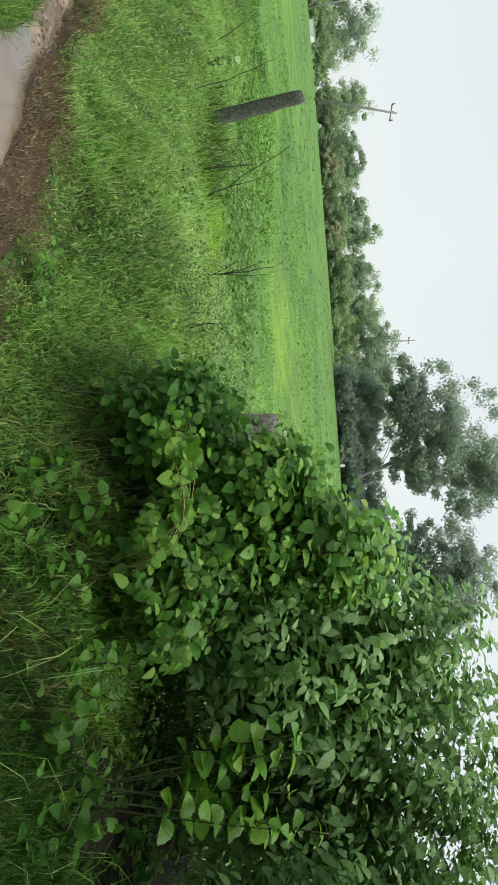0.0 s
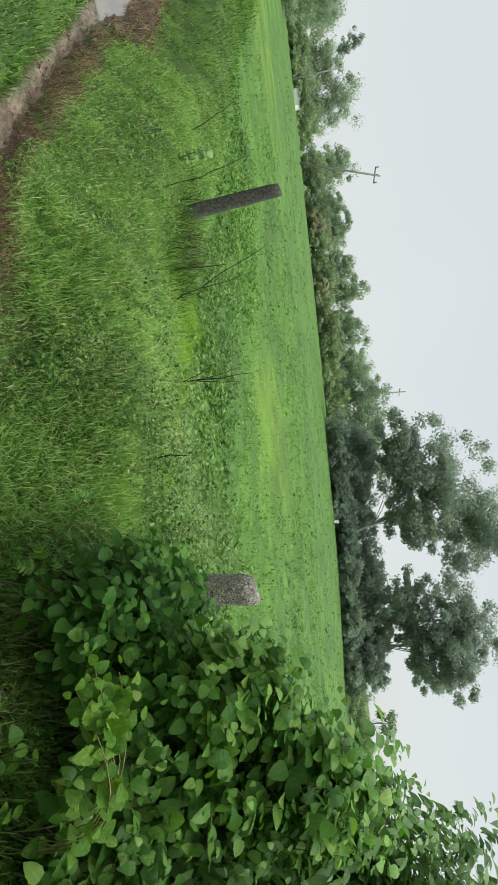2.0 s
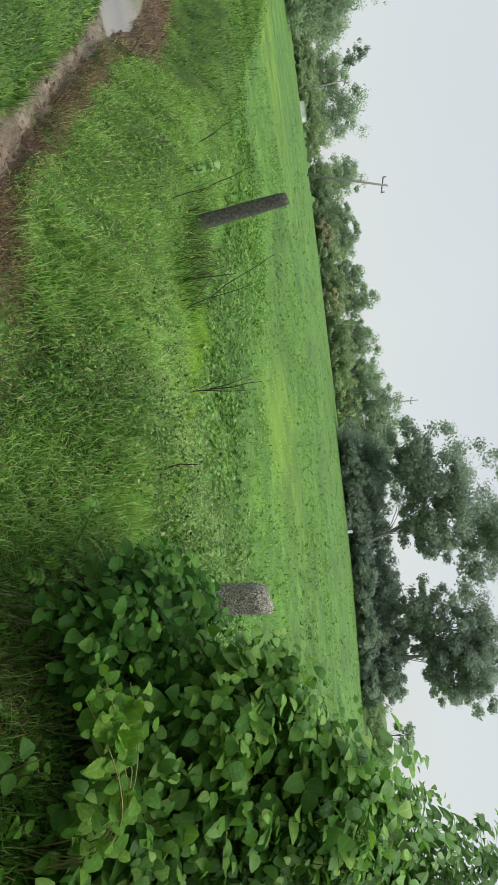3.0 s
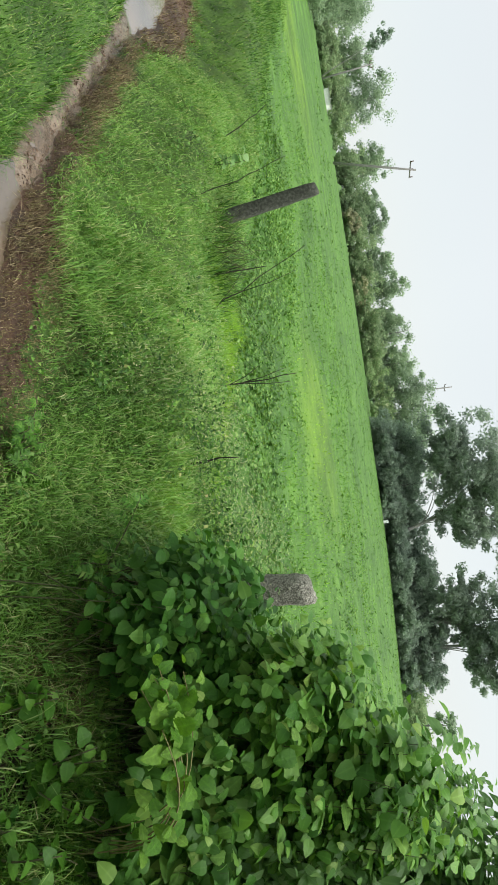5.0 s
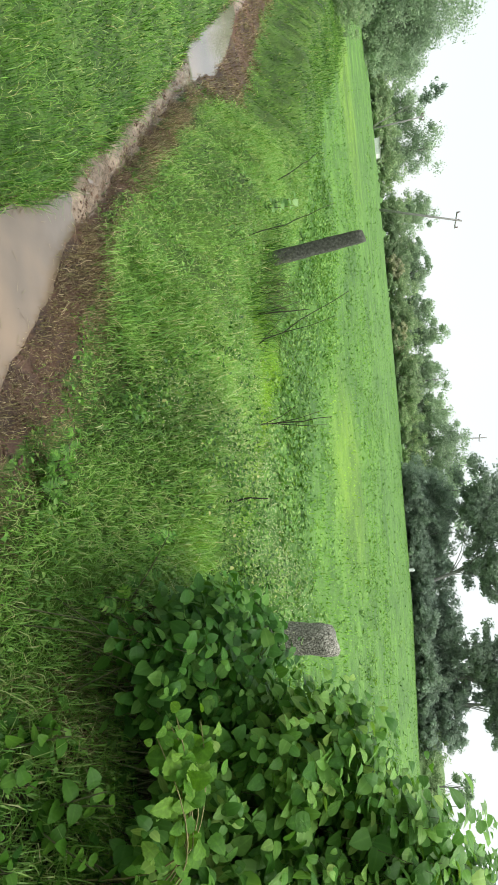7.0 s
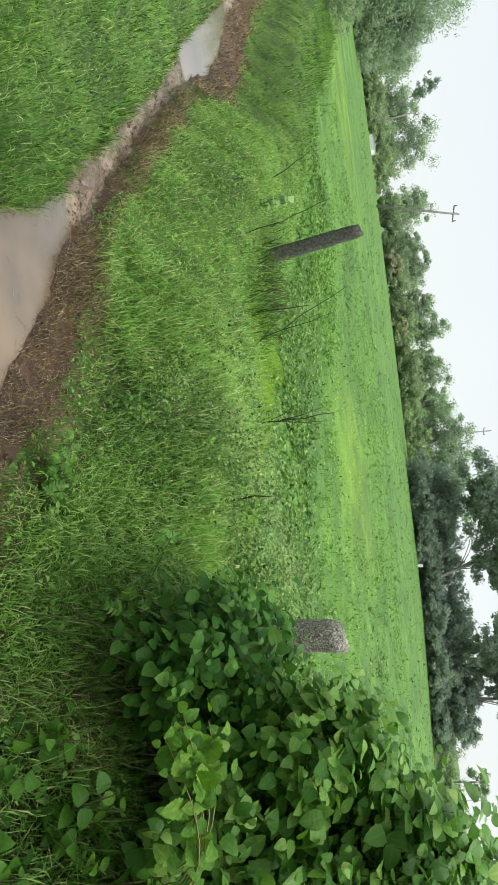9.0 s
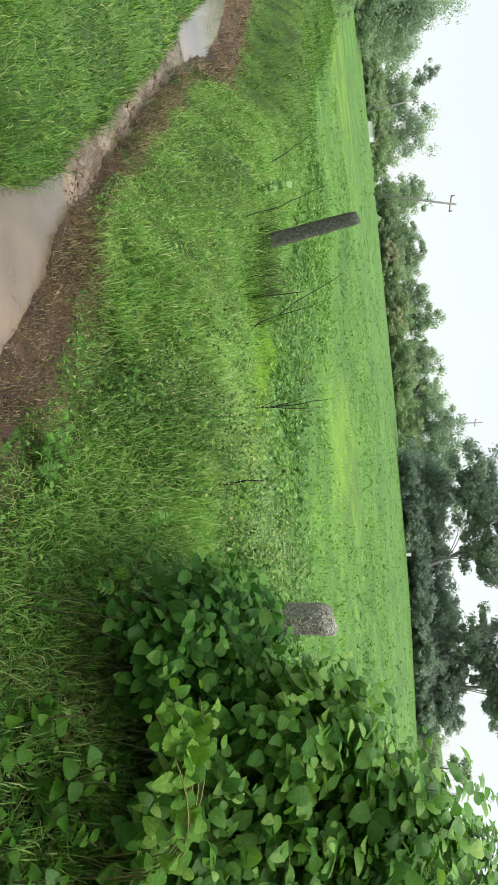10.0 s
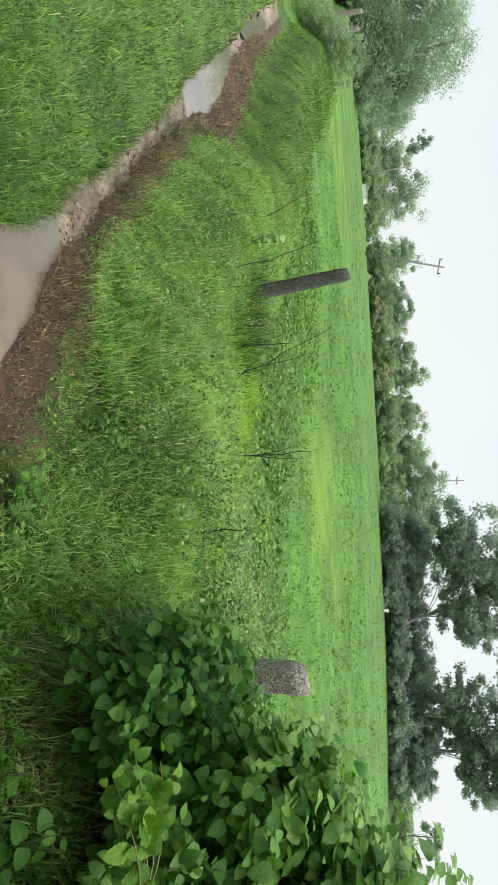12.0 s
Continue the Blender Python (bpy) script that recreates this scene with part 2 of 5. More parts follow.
def ground_material():
    """Soil under grass, red-brown mud, pale wet silt and field green, blended along ragged borders."""
    m, nt, p, out = fresh("ground_cover")
    fine, wide, border = noise_node(nt, 28.0, 6.0, 0.65), noise_node(nt, 2.2), noise_node(nt, 9.0, 5.0, 0.6)
    looks = {}
    # The soil under the shrubs is dark earth, blackened further for their shade.
    for key, lo, hi in (("soil", (0.04, 0.075, 0.014), (0.085, 0.17, 0.026)), ("mud", (0.032, 0.015, 0.008), (0.105, 0.051, 0.027)), ("silt", (0.12, 0.085, 0.058), (0.31, 0.245, 0.185)), ("field", (0.050, 0.135, 0.015), (0.085, 0.195, 0.024)), ("yellow", (0.080, 0.175, 0.012), (0.115, 0.220, 0.016)), ("shaded_humus", (0.016, 0.012, 0.007), (0.042, 0.032, 0.018))):
        r = ramp(nt, [(0.3, lo), (0.7, hi)])
        nt.links.new(wide.outputs["Fac"], r.inputs["Fac"])
        looks[key] = r.outputs["Color"]
    col, rough = looks["soil"], 0.95
    for key, gloss in (("field", 0.9), ("shaded_humus", 0.9), ("mud", 0.62), ("silt", 0.25)):
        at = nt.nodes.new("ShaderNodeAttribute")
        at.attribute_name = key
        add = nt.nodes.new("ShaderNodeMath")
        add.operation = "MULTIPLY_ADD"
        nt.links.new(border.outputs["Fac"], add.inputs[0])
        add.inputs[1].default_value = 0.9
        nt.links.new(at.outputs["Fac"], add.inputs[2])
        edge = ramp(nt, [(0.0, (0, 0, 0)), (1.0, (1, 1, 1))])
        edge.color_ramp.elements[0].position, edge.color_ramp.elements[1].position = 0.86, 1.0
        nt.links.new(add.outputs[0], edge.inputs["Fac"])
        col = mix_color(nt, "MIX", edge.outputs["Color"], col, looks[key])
        mr = nt.nodes.new("ShaderNodeMix")
        nt.links.new(edge.outputs["Color"], mr.inputs["Factor"])
        if hasattr(rough, "links"):
            nt.links.new(rough, mr.inputs["A"])
        else:
            mr.inputs["A"].default_value = rough
        mr.inputs["B"].default_value = gloss
        rough = mr.outputs["Result"]
    at = nt.nodes.new("ShaderNodeAttribute")
    at.attribute_name = "yellow"
    col = mix_color(nt, "MIX", at.outputs["Fac"], col, looks["yellow"])
    r2 = ramp(nt, [(0.3, (0.6, 0.6, 0.6)), (0.7, (1.3, 1.3, 1.3))])
    nt.links.new(fine.outputs["Fac"], r2.inputs["Fac"])
    swell = noise_node(nt, 0.55, 4.0, 0.6)
    r4 = ramp(nt, [(0.34, (0.62, 0.68, 0.68)), (0.66, (1.32, 1.24, 1.2))])
    nt.links.new(swell.outputs["Fac"], r4.inputs["Fac"])
    col = mix_color(nt, "MULTIPLY", 1.0, col, r4.outputs["Color"])
    nt.links.new(mix_color(nt, "MULTIPLY", 1.0, col, r2.outputs["Color"]), p.inputs["Base Color"])
    nt.links.new(rough, p.inputs["Roughness"])
    b = nt.nodes.new("ShaderNodeBump")
    b.inputs["Strength"].default_value, b.inputs["Distance"].default_value = 0.9, 0.02
    nt.links.new(fine.outputs["Fac"], b.inputs["Height"])
    nt.links.new(b.outputs["Normal"], p.inputs["Normal"])
    return m


M_GROUND = ground_material()
M_WATER, _nt, _p, _o = fresh("muddy_water")
_n = noise_node(_nt, 1.3, 3.0)
_r = ramp(_nt, [(0.33, (0.075, 0.058, 0.041)), (0.5, (0.125, 0.097, 0.070)), (0.67, (0.19, 0.138, 0.092))])
_nt.links.new(_n.outputs["Fac"], _r.inputs["Fac"])
_nt.links.new(_r.outputs["Color"], _p.inputs["Base Color"])
_p.inputs["Roughness"].default_value = 0.06
_p.inputs["IOR"].default_value = 1.4
_p.inputs["Coat Weight"].default_value, _p.inputs["Coat IOR"].default_value, _p.inputs["Coat Roughness"].default_value = 0.5, 1.5, 0.03
_w = noise_node(_nt, 14.0, 2.0)
_b = _nt.nodes.new("ShaderNodeBump")
_b.inputs["Strength"].default_value, _b.inputs["Distance"].default_value = 0.12, 0.012
_nt.links.new(_w.outputs["Fac"], _b.inputs["Height"])
_nt.links.new(_b.outputs["Normal"], _p.inputs["Normal"])


# ---- mesh helpers ----


def tri_mesh(name, verts, tris, mats, smooth=True, index=None):
    """A mesh from arrays of corners and triangles."""
    me = bpy.data.meshes.new(name)
    verts = np.ascontiguousarray(verts, dtype=np.float32).reshape(-1, 3)
    tris = np.ascontiguousarray(tris, dtype=np.int32).reshape(-1, 3)
    me.vertices.add(len(verts))
    me.vertices.foreach_set("co", verts.ravel())
    me.loops.add(len(tris) * 3)
    me.loops.foreach_set("vertex_index", tris.ravel())
    me.polygons.add(len(tris))
    me.polygons.foreach_set("loop_start", np.arange(len(tris), dtype=np.int32) * 3)
    if smooth:
        me.polygons.foreach_set("use_smooth", np.ones(len(tris), dtype=bool))
    for m in mats if isinstance(mats, (list, tuple)) else [mats]:
        me.materials.append(m)
    if index is not None:
        me.polygons.foreach_set("material_index", np.ascontiguousarray(index, dtype=np.int32))
    me.update(calc_edges=True)
    return me


def join_arrays(chunks):
    vs, fs, k = [], [], 0
    for v, f in chunks:
        vs.append(np.asarray(v, dtype=float).reshape(-1, 3))
        fs.append(np.asarray(f, dtype=int).reshape(-1, 3) + k)
        k += len(vs[-1])
    return np.concatenate(vs), np.concatenate(fs)


def part(name, data, material=None, parent=None, label=""):
    """Links a mesh, or a bmesh, as one object under a thing or a part."""
    if isinstance(data, bmesh.types.BMesh):
        me = bpy.data.meshes.new(name)
        data.to_mesh(me)
        data.free()
        me.materials.append(material)
        data = me
    ob = new(name, data)
    if parent is not None:
        ob.parent = parent
        ob.matrix_parent_inverse = Matrix.Translation(-parent.location)
    if label:
        ob["label"] = label
    return ob


def thing(name, at, label, category, group=""):
    ob = new(name)
    ob.location = at
    ob.empty_display_size = 0.1
    return tagged(ob, label, category, group)


def tube(points, radii, sides=6, wobble=0.0, seed=0):
    """A tapered tube along a line of points, closed at both ends."""
    rng = np.random.default_rng(seed)
    pts = np.asarray(points, dtype=float)
    n = len(pts)
    tang = np.gradient(pts, axis=0)
    tang /= np.linalg.norm(tang, axis=1)[:, None] + 1e-9
    ref = np.array((0.0, 1.0, 0.0)) if abs(tang[:, 1]).mean() < 0.8 else np.array((1.0, 0.0, 0.0))
    a = np.cross(tang, ref)
    a /= np.linalg.norm(a, axis=1)[:, None] + 1e-9
    b = np.cross(tang, a)
    ang = np.arange(sides) * 2 * np.pi / sides
    rad = np.broadcast_to(np.asarray(radii, dtype=float), (n,))[:, None] * (1 + wobble * rng.normal(size=(n, sides)))
    ring = pts[:, None] + rad[..., None] * (np.cos(ang)[None, :, None] * a[:, None] + np.sin(ang)[None, :, None] * b[:, None])
    v = np.concatenate([ring.reshape(-1, 3), pts[:1], pts[-1:]])
    f = []
    for i in range(n - 1):
        for j in range(sides):
            k = (j + 1) % sides
            p, q, r, s = i * sides + j, i * sides + k, (i + 1) * sides + k, (i + 1) * sides + j
            f += [(p, r, q), (p, s, r)]
    for j in range(sides):
        k = (j + 1) % sides
        f += [(n * sides, j, k), (n * sides + 1, (n - 1) * sides + k, (n - 1) * sides + j)]
    return v, np.array(f)


def scatter(shape, rot, place):
    """One copy of a small shape (corners, triangles) per row of rot (N, 3, 3; may hold a scale) and place (N, 3)."""
    v, f = shape[:2]
    verts = np.einsum("nij,mj->nmi", rot, v) + place[:, None]
    tris = f[None] + (np.arange(len(place)) * len(v))[:, None, None]
    return verts.reshape(-1, 3), tris.reshape(-1, 3)


def frames(tip, up, size):
    """Turns with y along tip and z near up, times size."""
    y = tip / (np.linalg.norm(tip, axis=1)[:, None] + 1e-9)
    x = np.cross(y, up)
    x /= np.linalg.norm(x, axis=1)[:, None] + 1e-9
    z = np.cross(x, y)
    return np.stack([x, y, z], axis=2) * np.asarray(size).reshape(-1, 1, 1)


def blades(place, length, width, lean, rng, curl=0.5, tilt=0.35, short=False):
    """Grass blades: two bent segments and a tip each, or one segment and a tip for short ones."""
    n = len(place)
    ang = rng.uniform(0, 2 * np.pi, n)
    out = np.stack([np.cos(ang), np.sin(ang), np.zeros(n)], 1) + np.asarray(lean)
    out /= np.linalg.norm(out, axis=1)[:, None] + 1e-9
    side = np.cross(out, (0, 0, 1.0))
    t = np.minimum(np.abs(rng.normal(0, tilt, n)), 1.45)[:, None]
    c = np.abs(rng.normal(curl, curl * 0.5, n))[:, None]
    up = np.array((0, 0, 1.0))
    L, W = np.asarray(length)[:, None], np.asarray(width)[:, None]
    d0 = up * np.cos(t) + out * np.sin(t)
    d1 = up * np.cos(t + c) + out * np.sin(t + c)
    d2 = up * np.cos(t + 2 * c) + out * np.sin(t + 2 * c)
    a, b = place + d0 * L * 0.4, place + d0 * L * 0.4 + d1 * L * 0.33
    tip = b + d2 * L * 0.3
    if short:
        v = np.stack([place - side * W * 0.4, place + side * W * 0.4, a - side * W * 0.5, a + side * W * 0.5, (b + tip) / 2], 1)
        f = np.array([(0, 1, 3), (0, 3, 2), (2, 3, 4)])
        return v.reshape(-1, 3), (f[None] + (np.arange(n) * 5)[:, None, None]).reshape(-1, 3)
    v = np.stack([place - side * W * 0.4, place + side * W * 0.4, a - side * W * 0.5, a + side * W * 0.5, b - side * W * 0.35, b + side * W * 0.35, tip], 1)
    f = np.array([(0, 1, 3), (0, 3, 2), (2, 3, 5), (2, 5, 4), (4, 5, 6)])
    return v.reshape(-1, 3), (f[None] + (np.arange(n) * 7)[:, None, None]).reshape(-1, 3)


def leaf_shape(width=0.42, fold=0.18, droop=0.25, teeth=0.0, rows=6, round_at=0.4):
    """A leaf one unit long along y: toothed edge, folded along the midrib, drooping to its tip. The third value is 0 on the midrib and 1 on the edge."""
    v, f, rib = [(0, 0, 0)], [], [0.0]
    for i in range(1, rows * 2):
        y = i / (rows * 2)
        w = width * (math.sin(math.pi * y ** (math.log(0.5) / math.log(round_at)))) ** 0.62
        w *= 1 + (teeth if i % 2 else -teeth)
        z = -droop * y * y + 0.008 * math.sin(i * 2.1)
        up = fold * w
        v += [(-w, y - 0.03 * (i % 2), z + up), (0, y + 0.03, z), (w, y - 0.03 * (i % 2), z + up * 0.8)]
        rib += [1.0, 0.0, 1.0]
    v.append((0, 1, -droop))
    rib.append(0.3)
    n = rows * 2 - 1
    f += [(0, 2, 1), (0, 3, 2)]
    for i in range(n - 1):
        a = 1 + 3 * i
        f += [(a, a + 1, a + 4), (a, a + 4, a + 3), (a + 1, a + 2, a + 5), (a + 1, a + 5, a + 4)]
    a, e = 1 + 3 * (n - 1), len(v) - 1
    f += [(a, a + 1, e), (a + 1, a + 2, e)]
    return np.array(v, dtype=float), np.array(f), np.array(rib)


def ribbed(me, shape, count=1):
    att = me.attributes.new("rib", "FLOAT", "POINT")
    att.data.foreach_set("value", np.tile(shape[2], count).astype(np.float32))
    return me


LEAF_BROAD = leaf_shape(0.40, 0.18, 0.30, 0.06, 4, 0.36)
LEAF_BROAD_FINE = leaf_shape(0.40, 0.18, 0.30, 0.055, 8, 0.36)
LEAF_LONG = leaf_shape(0.27, 0.3, 0.35, 0.02, 2, 0.44)
LEAF_FOLD = (np.array([(0, 0, 0), (-0.3, 0.4, 0.1), (0, 0.5, -0.03), (0.3, 0.42, 0.1), (0, 1, -0.22)], dtype=float), np.array([(0, 2, 1), (0, 3, 2), (1, 2, 4), (2, 3, 4)]), np.array([0.0, 1.0, 0.0, 1.0, 0.5]))
LEAF_SPRAY = (np.array([(-0.34, 0.1, 0.0), (0.36, 0.35, 0.08), (-0.05, 1, -0.1)], dtype=float), np.array([(0, 1, 2)]))


def lobed_leaf(pairs=4, width=0.42):
    """A deeply cut feathery leaf: pairs of pointed lobes along a midrib, and one at the tip."""
    v, f, rib = [], [], []
    for i in range(pairs):
        y = 0.15 + 0.62 * i / (pairs - 1)
        w = width * math.sin(math.pi * (0.3 + 0.5 * i / (pairs - 1)))
        for sx in (-1, 1):
            k = len(v)
            v += [(0, y - 0.07, 0), (sx * w * 0.55, y + 0.01, 0.06), (sx * w, y + 0.2, -0.02), (sx * w * 0.4, y + 0.14, 0.03), (0, y + 0.09, 0)]
            rib += [0.0, 0.6, 1.0, 0.6, 0.0]
            f += [(k, k + 1, k + 3), (k + 1, k + 2, k + 3), (k, k + 3, k + 4)] if sx > 0 else [(k, k + 3, k + 1), (k + 1, k + 3, k + 2), (k, k + 4, k + 3)]
    k = len(v)
    v += [(-0.02, 0, 0), (0.02, 0, 0), (0.02, 0.85, -0.03), (-0.02, 0.85, -0.03), (0, 1.05, -0.1), (-0.1, 0.86, 0), (0.1, 0.86, 0)]
    rib += [0.0] * 4 + [1.0] * 3
    f += [(k, k + 1, k + 2), (k, k + 2, k + 3), (k + 5, k + 6, k + 4)]
    return np.array(v, dtype=float), np.array(f), np.array(rib)


LEAF_LOBED = lobed_leaf()
FLORET = (np.array([(1, 0, 0), (-1, 0, 0), (0, 1, 0), (0, -1, 0), (0, 0, 0.8), (0, 0, -0.8)], dtype=float),
          np.array([(0, 2, 4), (2, 1, 4), (1, 3, 4), (3, 0, 4), (2, 0, 5), (1, 2, 5), (3, 1, 5), (0, 3, 5)]))


# ---- the lie of the land: a sunken wet track between two grassy banks ----
P0, ALONG, ACROSS = np.array((-1.772, 3.272)), np.array((-0.70, 0.714)), np.array((0.714, 0.70))
EDGE_S = np.array((-6, -3.5, -2.5, -1.0, -0.2, 0.15, 0.65, 1.3, 2.1, 3.0, 3.9, 5.0, 6.0, 6.9, 7.6, 8.3, 10.0, 13.0, 18.0))
EDGE_L = np.array((-0.7, -1.7, -1.3, -0.66, -0.31, -0.28, -0.25, -0.26, -0.30, -0.30, -0.34, -0.48, -0.5, -0.57, -0.60, -0.62, -0.85, -1.0, -1.2))
EDGE_R = np.array((-0.5, 0.25, 0.25, 0.27, 0.12, 0.02, -0.01, -0.06, -0.10, -0.13, -0.15, -0.12, 0.0, -0.08, -0.22, -0.42, -0.60, -0.62, -0.8))
EDGE_O = np.array((-0.35, 0.35, 0.4, 0.50, 0.40, 0.24, 0.13, 0.03, -0.01, -0.06, -0.09, 0.1, 0.4, 0.42, 0.35, 0.22, -0.25, -0.4, -0.55))


def smooth01(v):
    v = np.clip(v, 0, 1)
    return v * v * (3 - 2 * v)


def sn(x, y):
    q = np.stack([np.asarray(x) - P0[0], np.asarray(y) - P0[1]], -1)
    return q @ ALONG, q @ ACROSS


def xy(s, n):
    return P0[0] + s * ALONG[0] + n * ACROSS[0], P0[1] + s * ALONG[1] + n * ACROSS[1]


def track_z(s):
    return np.interp(s, (-6.0, 0.0, 4.8, 8.4, 14.0), (-0.085, -0.085, -0.27, -0.27, -0.2))


def edges(s):
    w = 0.03 * np.sin(s * 6.1) + 0.018 * np.sin(s * 15.0 + 1) + 0.014 * np.sin(s * 29.0 + 2) * np.sin(s * 3.3) + 0.008 * np.sin(s * 47.0)
    return np.interp(s, EDGE_S, EDGE_L) + 0.6 * w, np.interp(s, EDGE_S, EDGE_R) - 0.5 * w, np.interp(s, EDGE_S, EDGE_O) + 1.2 * w


def ground_z(x, y):
    x, y = np.asarray(x, dtype=float), np.asarray(y, dtype=float)
    s, n = sn(x, y)
    l, r, o = edges(s)
    w = track_z(s)
    bumps = 0.02 * np.sin(x * 5.3 + 1) * np.sin(y * 4.7) + 0.03 * np.sin(x * 1.3) * np.sin(y * 1.1 + 2)
    far = np.hypot(x, y)
    field = 0.48 + 0.0105 * np.clip(far - 8, 0, 66) - 0.75 * smooth01((x - 4) / 22) * smooth01((y - 20) / 40) - 0.4 * smooth01((-42 - x) / 40) + 0.03 * np.sin(x * 0.45 + 1) * np.sin(y * 0.5) * smooth01((far - 7) / 5)
    o = np.maximum(o, r + 0.03)
    z_o = w + 0.13
    right = np.where(n < o, w + (z_o - w) * np.clip((n - r) / (o - r), 0, 1), z_o + (field - z_o) * smooth01((n - o) / 0.85))
    left = w + 0.08 * smooth01((l - n) / 0.12) + 0.16 * smooth01((l - n) / 1.4) + (field - w - 0.24) * smooth01((l - n - 2) / 8)
    z = np.where(n > r, right + bumps * smooth01((n - r) / 0.4), np.where(n < l, left + bumps * smooth01((l - n) / 0.4), w - (0.04 - 0.056 * smooth01((s - 0.1) / 0.5) * smooth01((5.0 - s) / 0.5) + 0.010 * np.sin(s * 13 + n * 20) + 0.007 * np.sin(s * 31 - n * 43) + 0.004 * np.sin(s * 67 + n * 71)) * smooth01((r - n) / 0.06) * smooth01((n - l) / 0.06)))
    return z


def yellow_depth(x, y):
    """Under 1 inside the three yellow-green patches of the field."""
    d = np.minimum(np.minimum(((x + 1.4) / 1.9) ** 2 + ((y - 13.6) / 2.6) ** 2, ((x + 16.5) / 3.6) ** 2 + ((y - 21.5) / 5.5) ** 2), ((x + 4.2) / 0.9) ** 2 + ((y - 7.0) / 0.8) ** 2)
    return d + 0.25 * np.sin(x * 3) * np.sin(y * 2)


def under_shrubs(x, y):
    """1 on the bare soil below the shrubs, blackened partly to carry their shade."""
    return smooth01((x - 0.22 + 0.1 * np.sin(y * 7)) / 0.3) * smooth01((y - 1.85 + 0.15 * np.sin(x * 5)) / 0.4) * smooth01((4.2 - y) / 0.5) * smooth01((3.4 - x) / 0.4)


def spread(lo, hi, step, reach, grow=1.22):
    core = list(np.arange(lo, hi, step))
    out_hi, out_lo, d = [], [], step
    while not out_hi or out_hi[-1] < reach:
        d *= grow
        out_hi.append((out_hi[-1] if out_hi else hi) + d)
        out_lo.append((out_lo[-1] if out_lo else lo) - d)
    return np.array(out_lo[::-1] + core + out_hi)


gs, gn = spread(-4.5, 14, 0.06, 900), spread(-1.5, 1.5, 0.03, 900)
S, N = np.meshgrid(gs, gn, indexing="ij")
GX, GY = xy(S, N)
GZ = ground_z(GX, GY)
idx = np.arange(S.size).reshape(S.shape)
a, b, c, e = idx[:-1, :-1].ravel(), idx[1:, :-1].ravel(), idx[1:, 1:].ravel(), idx[:-1, 1:].ravel()
g_tris = np.concatenate([np.stack([a, c, b], 1), np.stack([a, e, c], 1)])
cl, cr, co = edges(S)
here = smooth01((S + 8) / 2) * smooth01((18 - S) / 4)
masks = {"mud": here * smooth01((N - cl + 0.10) / 0.12) * smooth01((co - N + 0.04) / 0.16),
         "silt": smooth01((N - cl + 0.05) / 0.08) * smooth01((cr + 0.05 - N) / 0.1) * here * np.where(S < 6.5, smooth01((S - 0.1) / 0.4), smooth01((S - 7.8) / 0.6)),
         "yellow": 0.85 * smooth01((2.0 - yellow_depth(GX, GY)) / 2.0), "shaded_humus": under_shrubs(GX, GY),
         "field": smooth01((N - 1.2) / 0.8) + smooth01((-6 - N) / 3) + smooth01((np.abs(S) - 16) / 4)}
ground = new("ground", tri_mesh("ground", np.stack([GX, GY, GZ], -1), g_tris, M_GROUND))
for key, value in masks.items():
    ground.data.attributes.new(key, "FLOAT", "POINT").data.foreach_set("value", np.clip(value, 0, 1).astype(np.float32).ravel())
tagged(ground, "grown-over soil with a wet red-brown mud track", "ground", kind="structure")


def water_strip(name, s0, s1, label, pinch=0.0, left=None, right=None):
    ss = np.linspace(s0, s1, 120)
    l, r, _ = edges(ss)
    l, r = (l if left is None else np.full_like(ss, left) + 0.05 * np.sin(ss * 7)), (r if right is None else np.full_like(ss, right) + 0.04 * np.sin(ss * 5))
    mid, k = (l + r) / 2, np.minimum(1, np.minimum((ss - s0), (s1 - ss)) / 0.5) ** 0.5 if pinch else np.ones_like(ss)
    l, r = mid + (l - 0.05 - mid) * k, mid + (r + 0.05 - mid) * k
    rows = []
    for q in (0, 0.5, 1):
        nn = l + (r - l) * q
        x, y = xy(ss, nn)
        rows.append(np.stack([x, y, 0.002 + track_z(ss)], -1))
    v = np.stack(rows, 1).reshape(-1, 3)
    i = np.arange(len(ss) - 1)[:, None] * 3 + np.array((0, 1))
    i = i.ravel()
    f = np.concatenate([np.stack([i, i + 1, i + 4], 1), np.stack([i, i + 4, i + 3], 1)])
    return tagged(new(name, tri_mesh(name, v, f, M_WATER)), label, "puddle", kind="structure")


water_strip("water", -5.5, 1.1, "shallow milky brown water standing in the muddy track")
water_strip("water", 4.45, 8.35, "pool of still water reflecting the white sky")
water_strip("water", 9.6, 13.0, "small brown puddle farther along the muddy track", 1.0, -0.85, -0.6)


# ---- grass ----
def sow(count, s_range, n_range, rng, keep=None):
    s, n = rng.uniform(*s_range, count), rng.uniform(*n_range, count)
    x, y = xy(s, n)
    if keep is not None:
        k = keep(s, n, x, y)
        s, n, x, y = s[k], n[k], x[k], y[k]
    return np.stack([x, y, ground_z(x, y) - 0.01], 1), s, n


def patchy(x, y, f=1.0):
    return 0.5 + 0.25 * np.sin(x * 2.1 * f + 1.3 * np.sin(y * 1.7 * f)) + 0.25 * np.sin(y * 2.9 * f + 1.9 * np.sin(x * 1.2 * f))


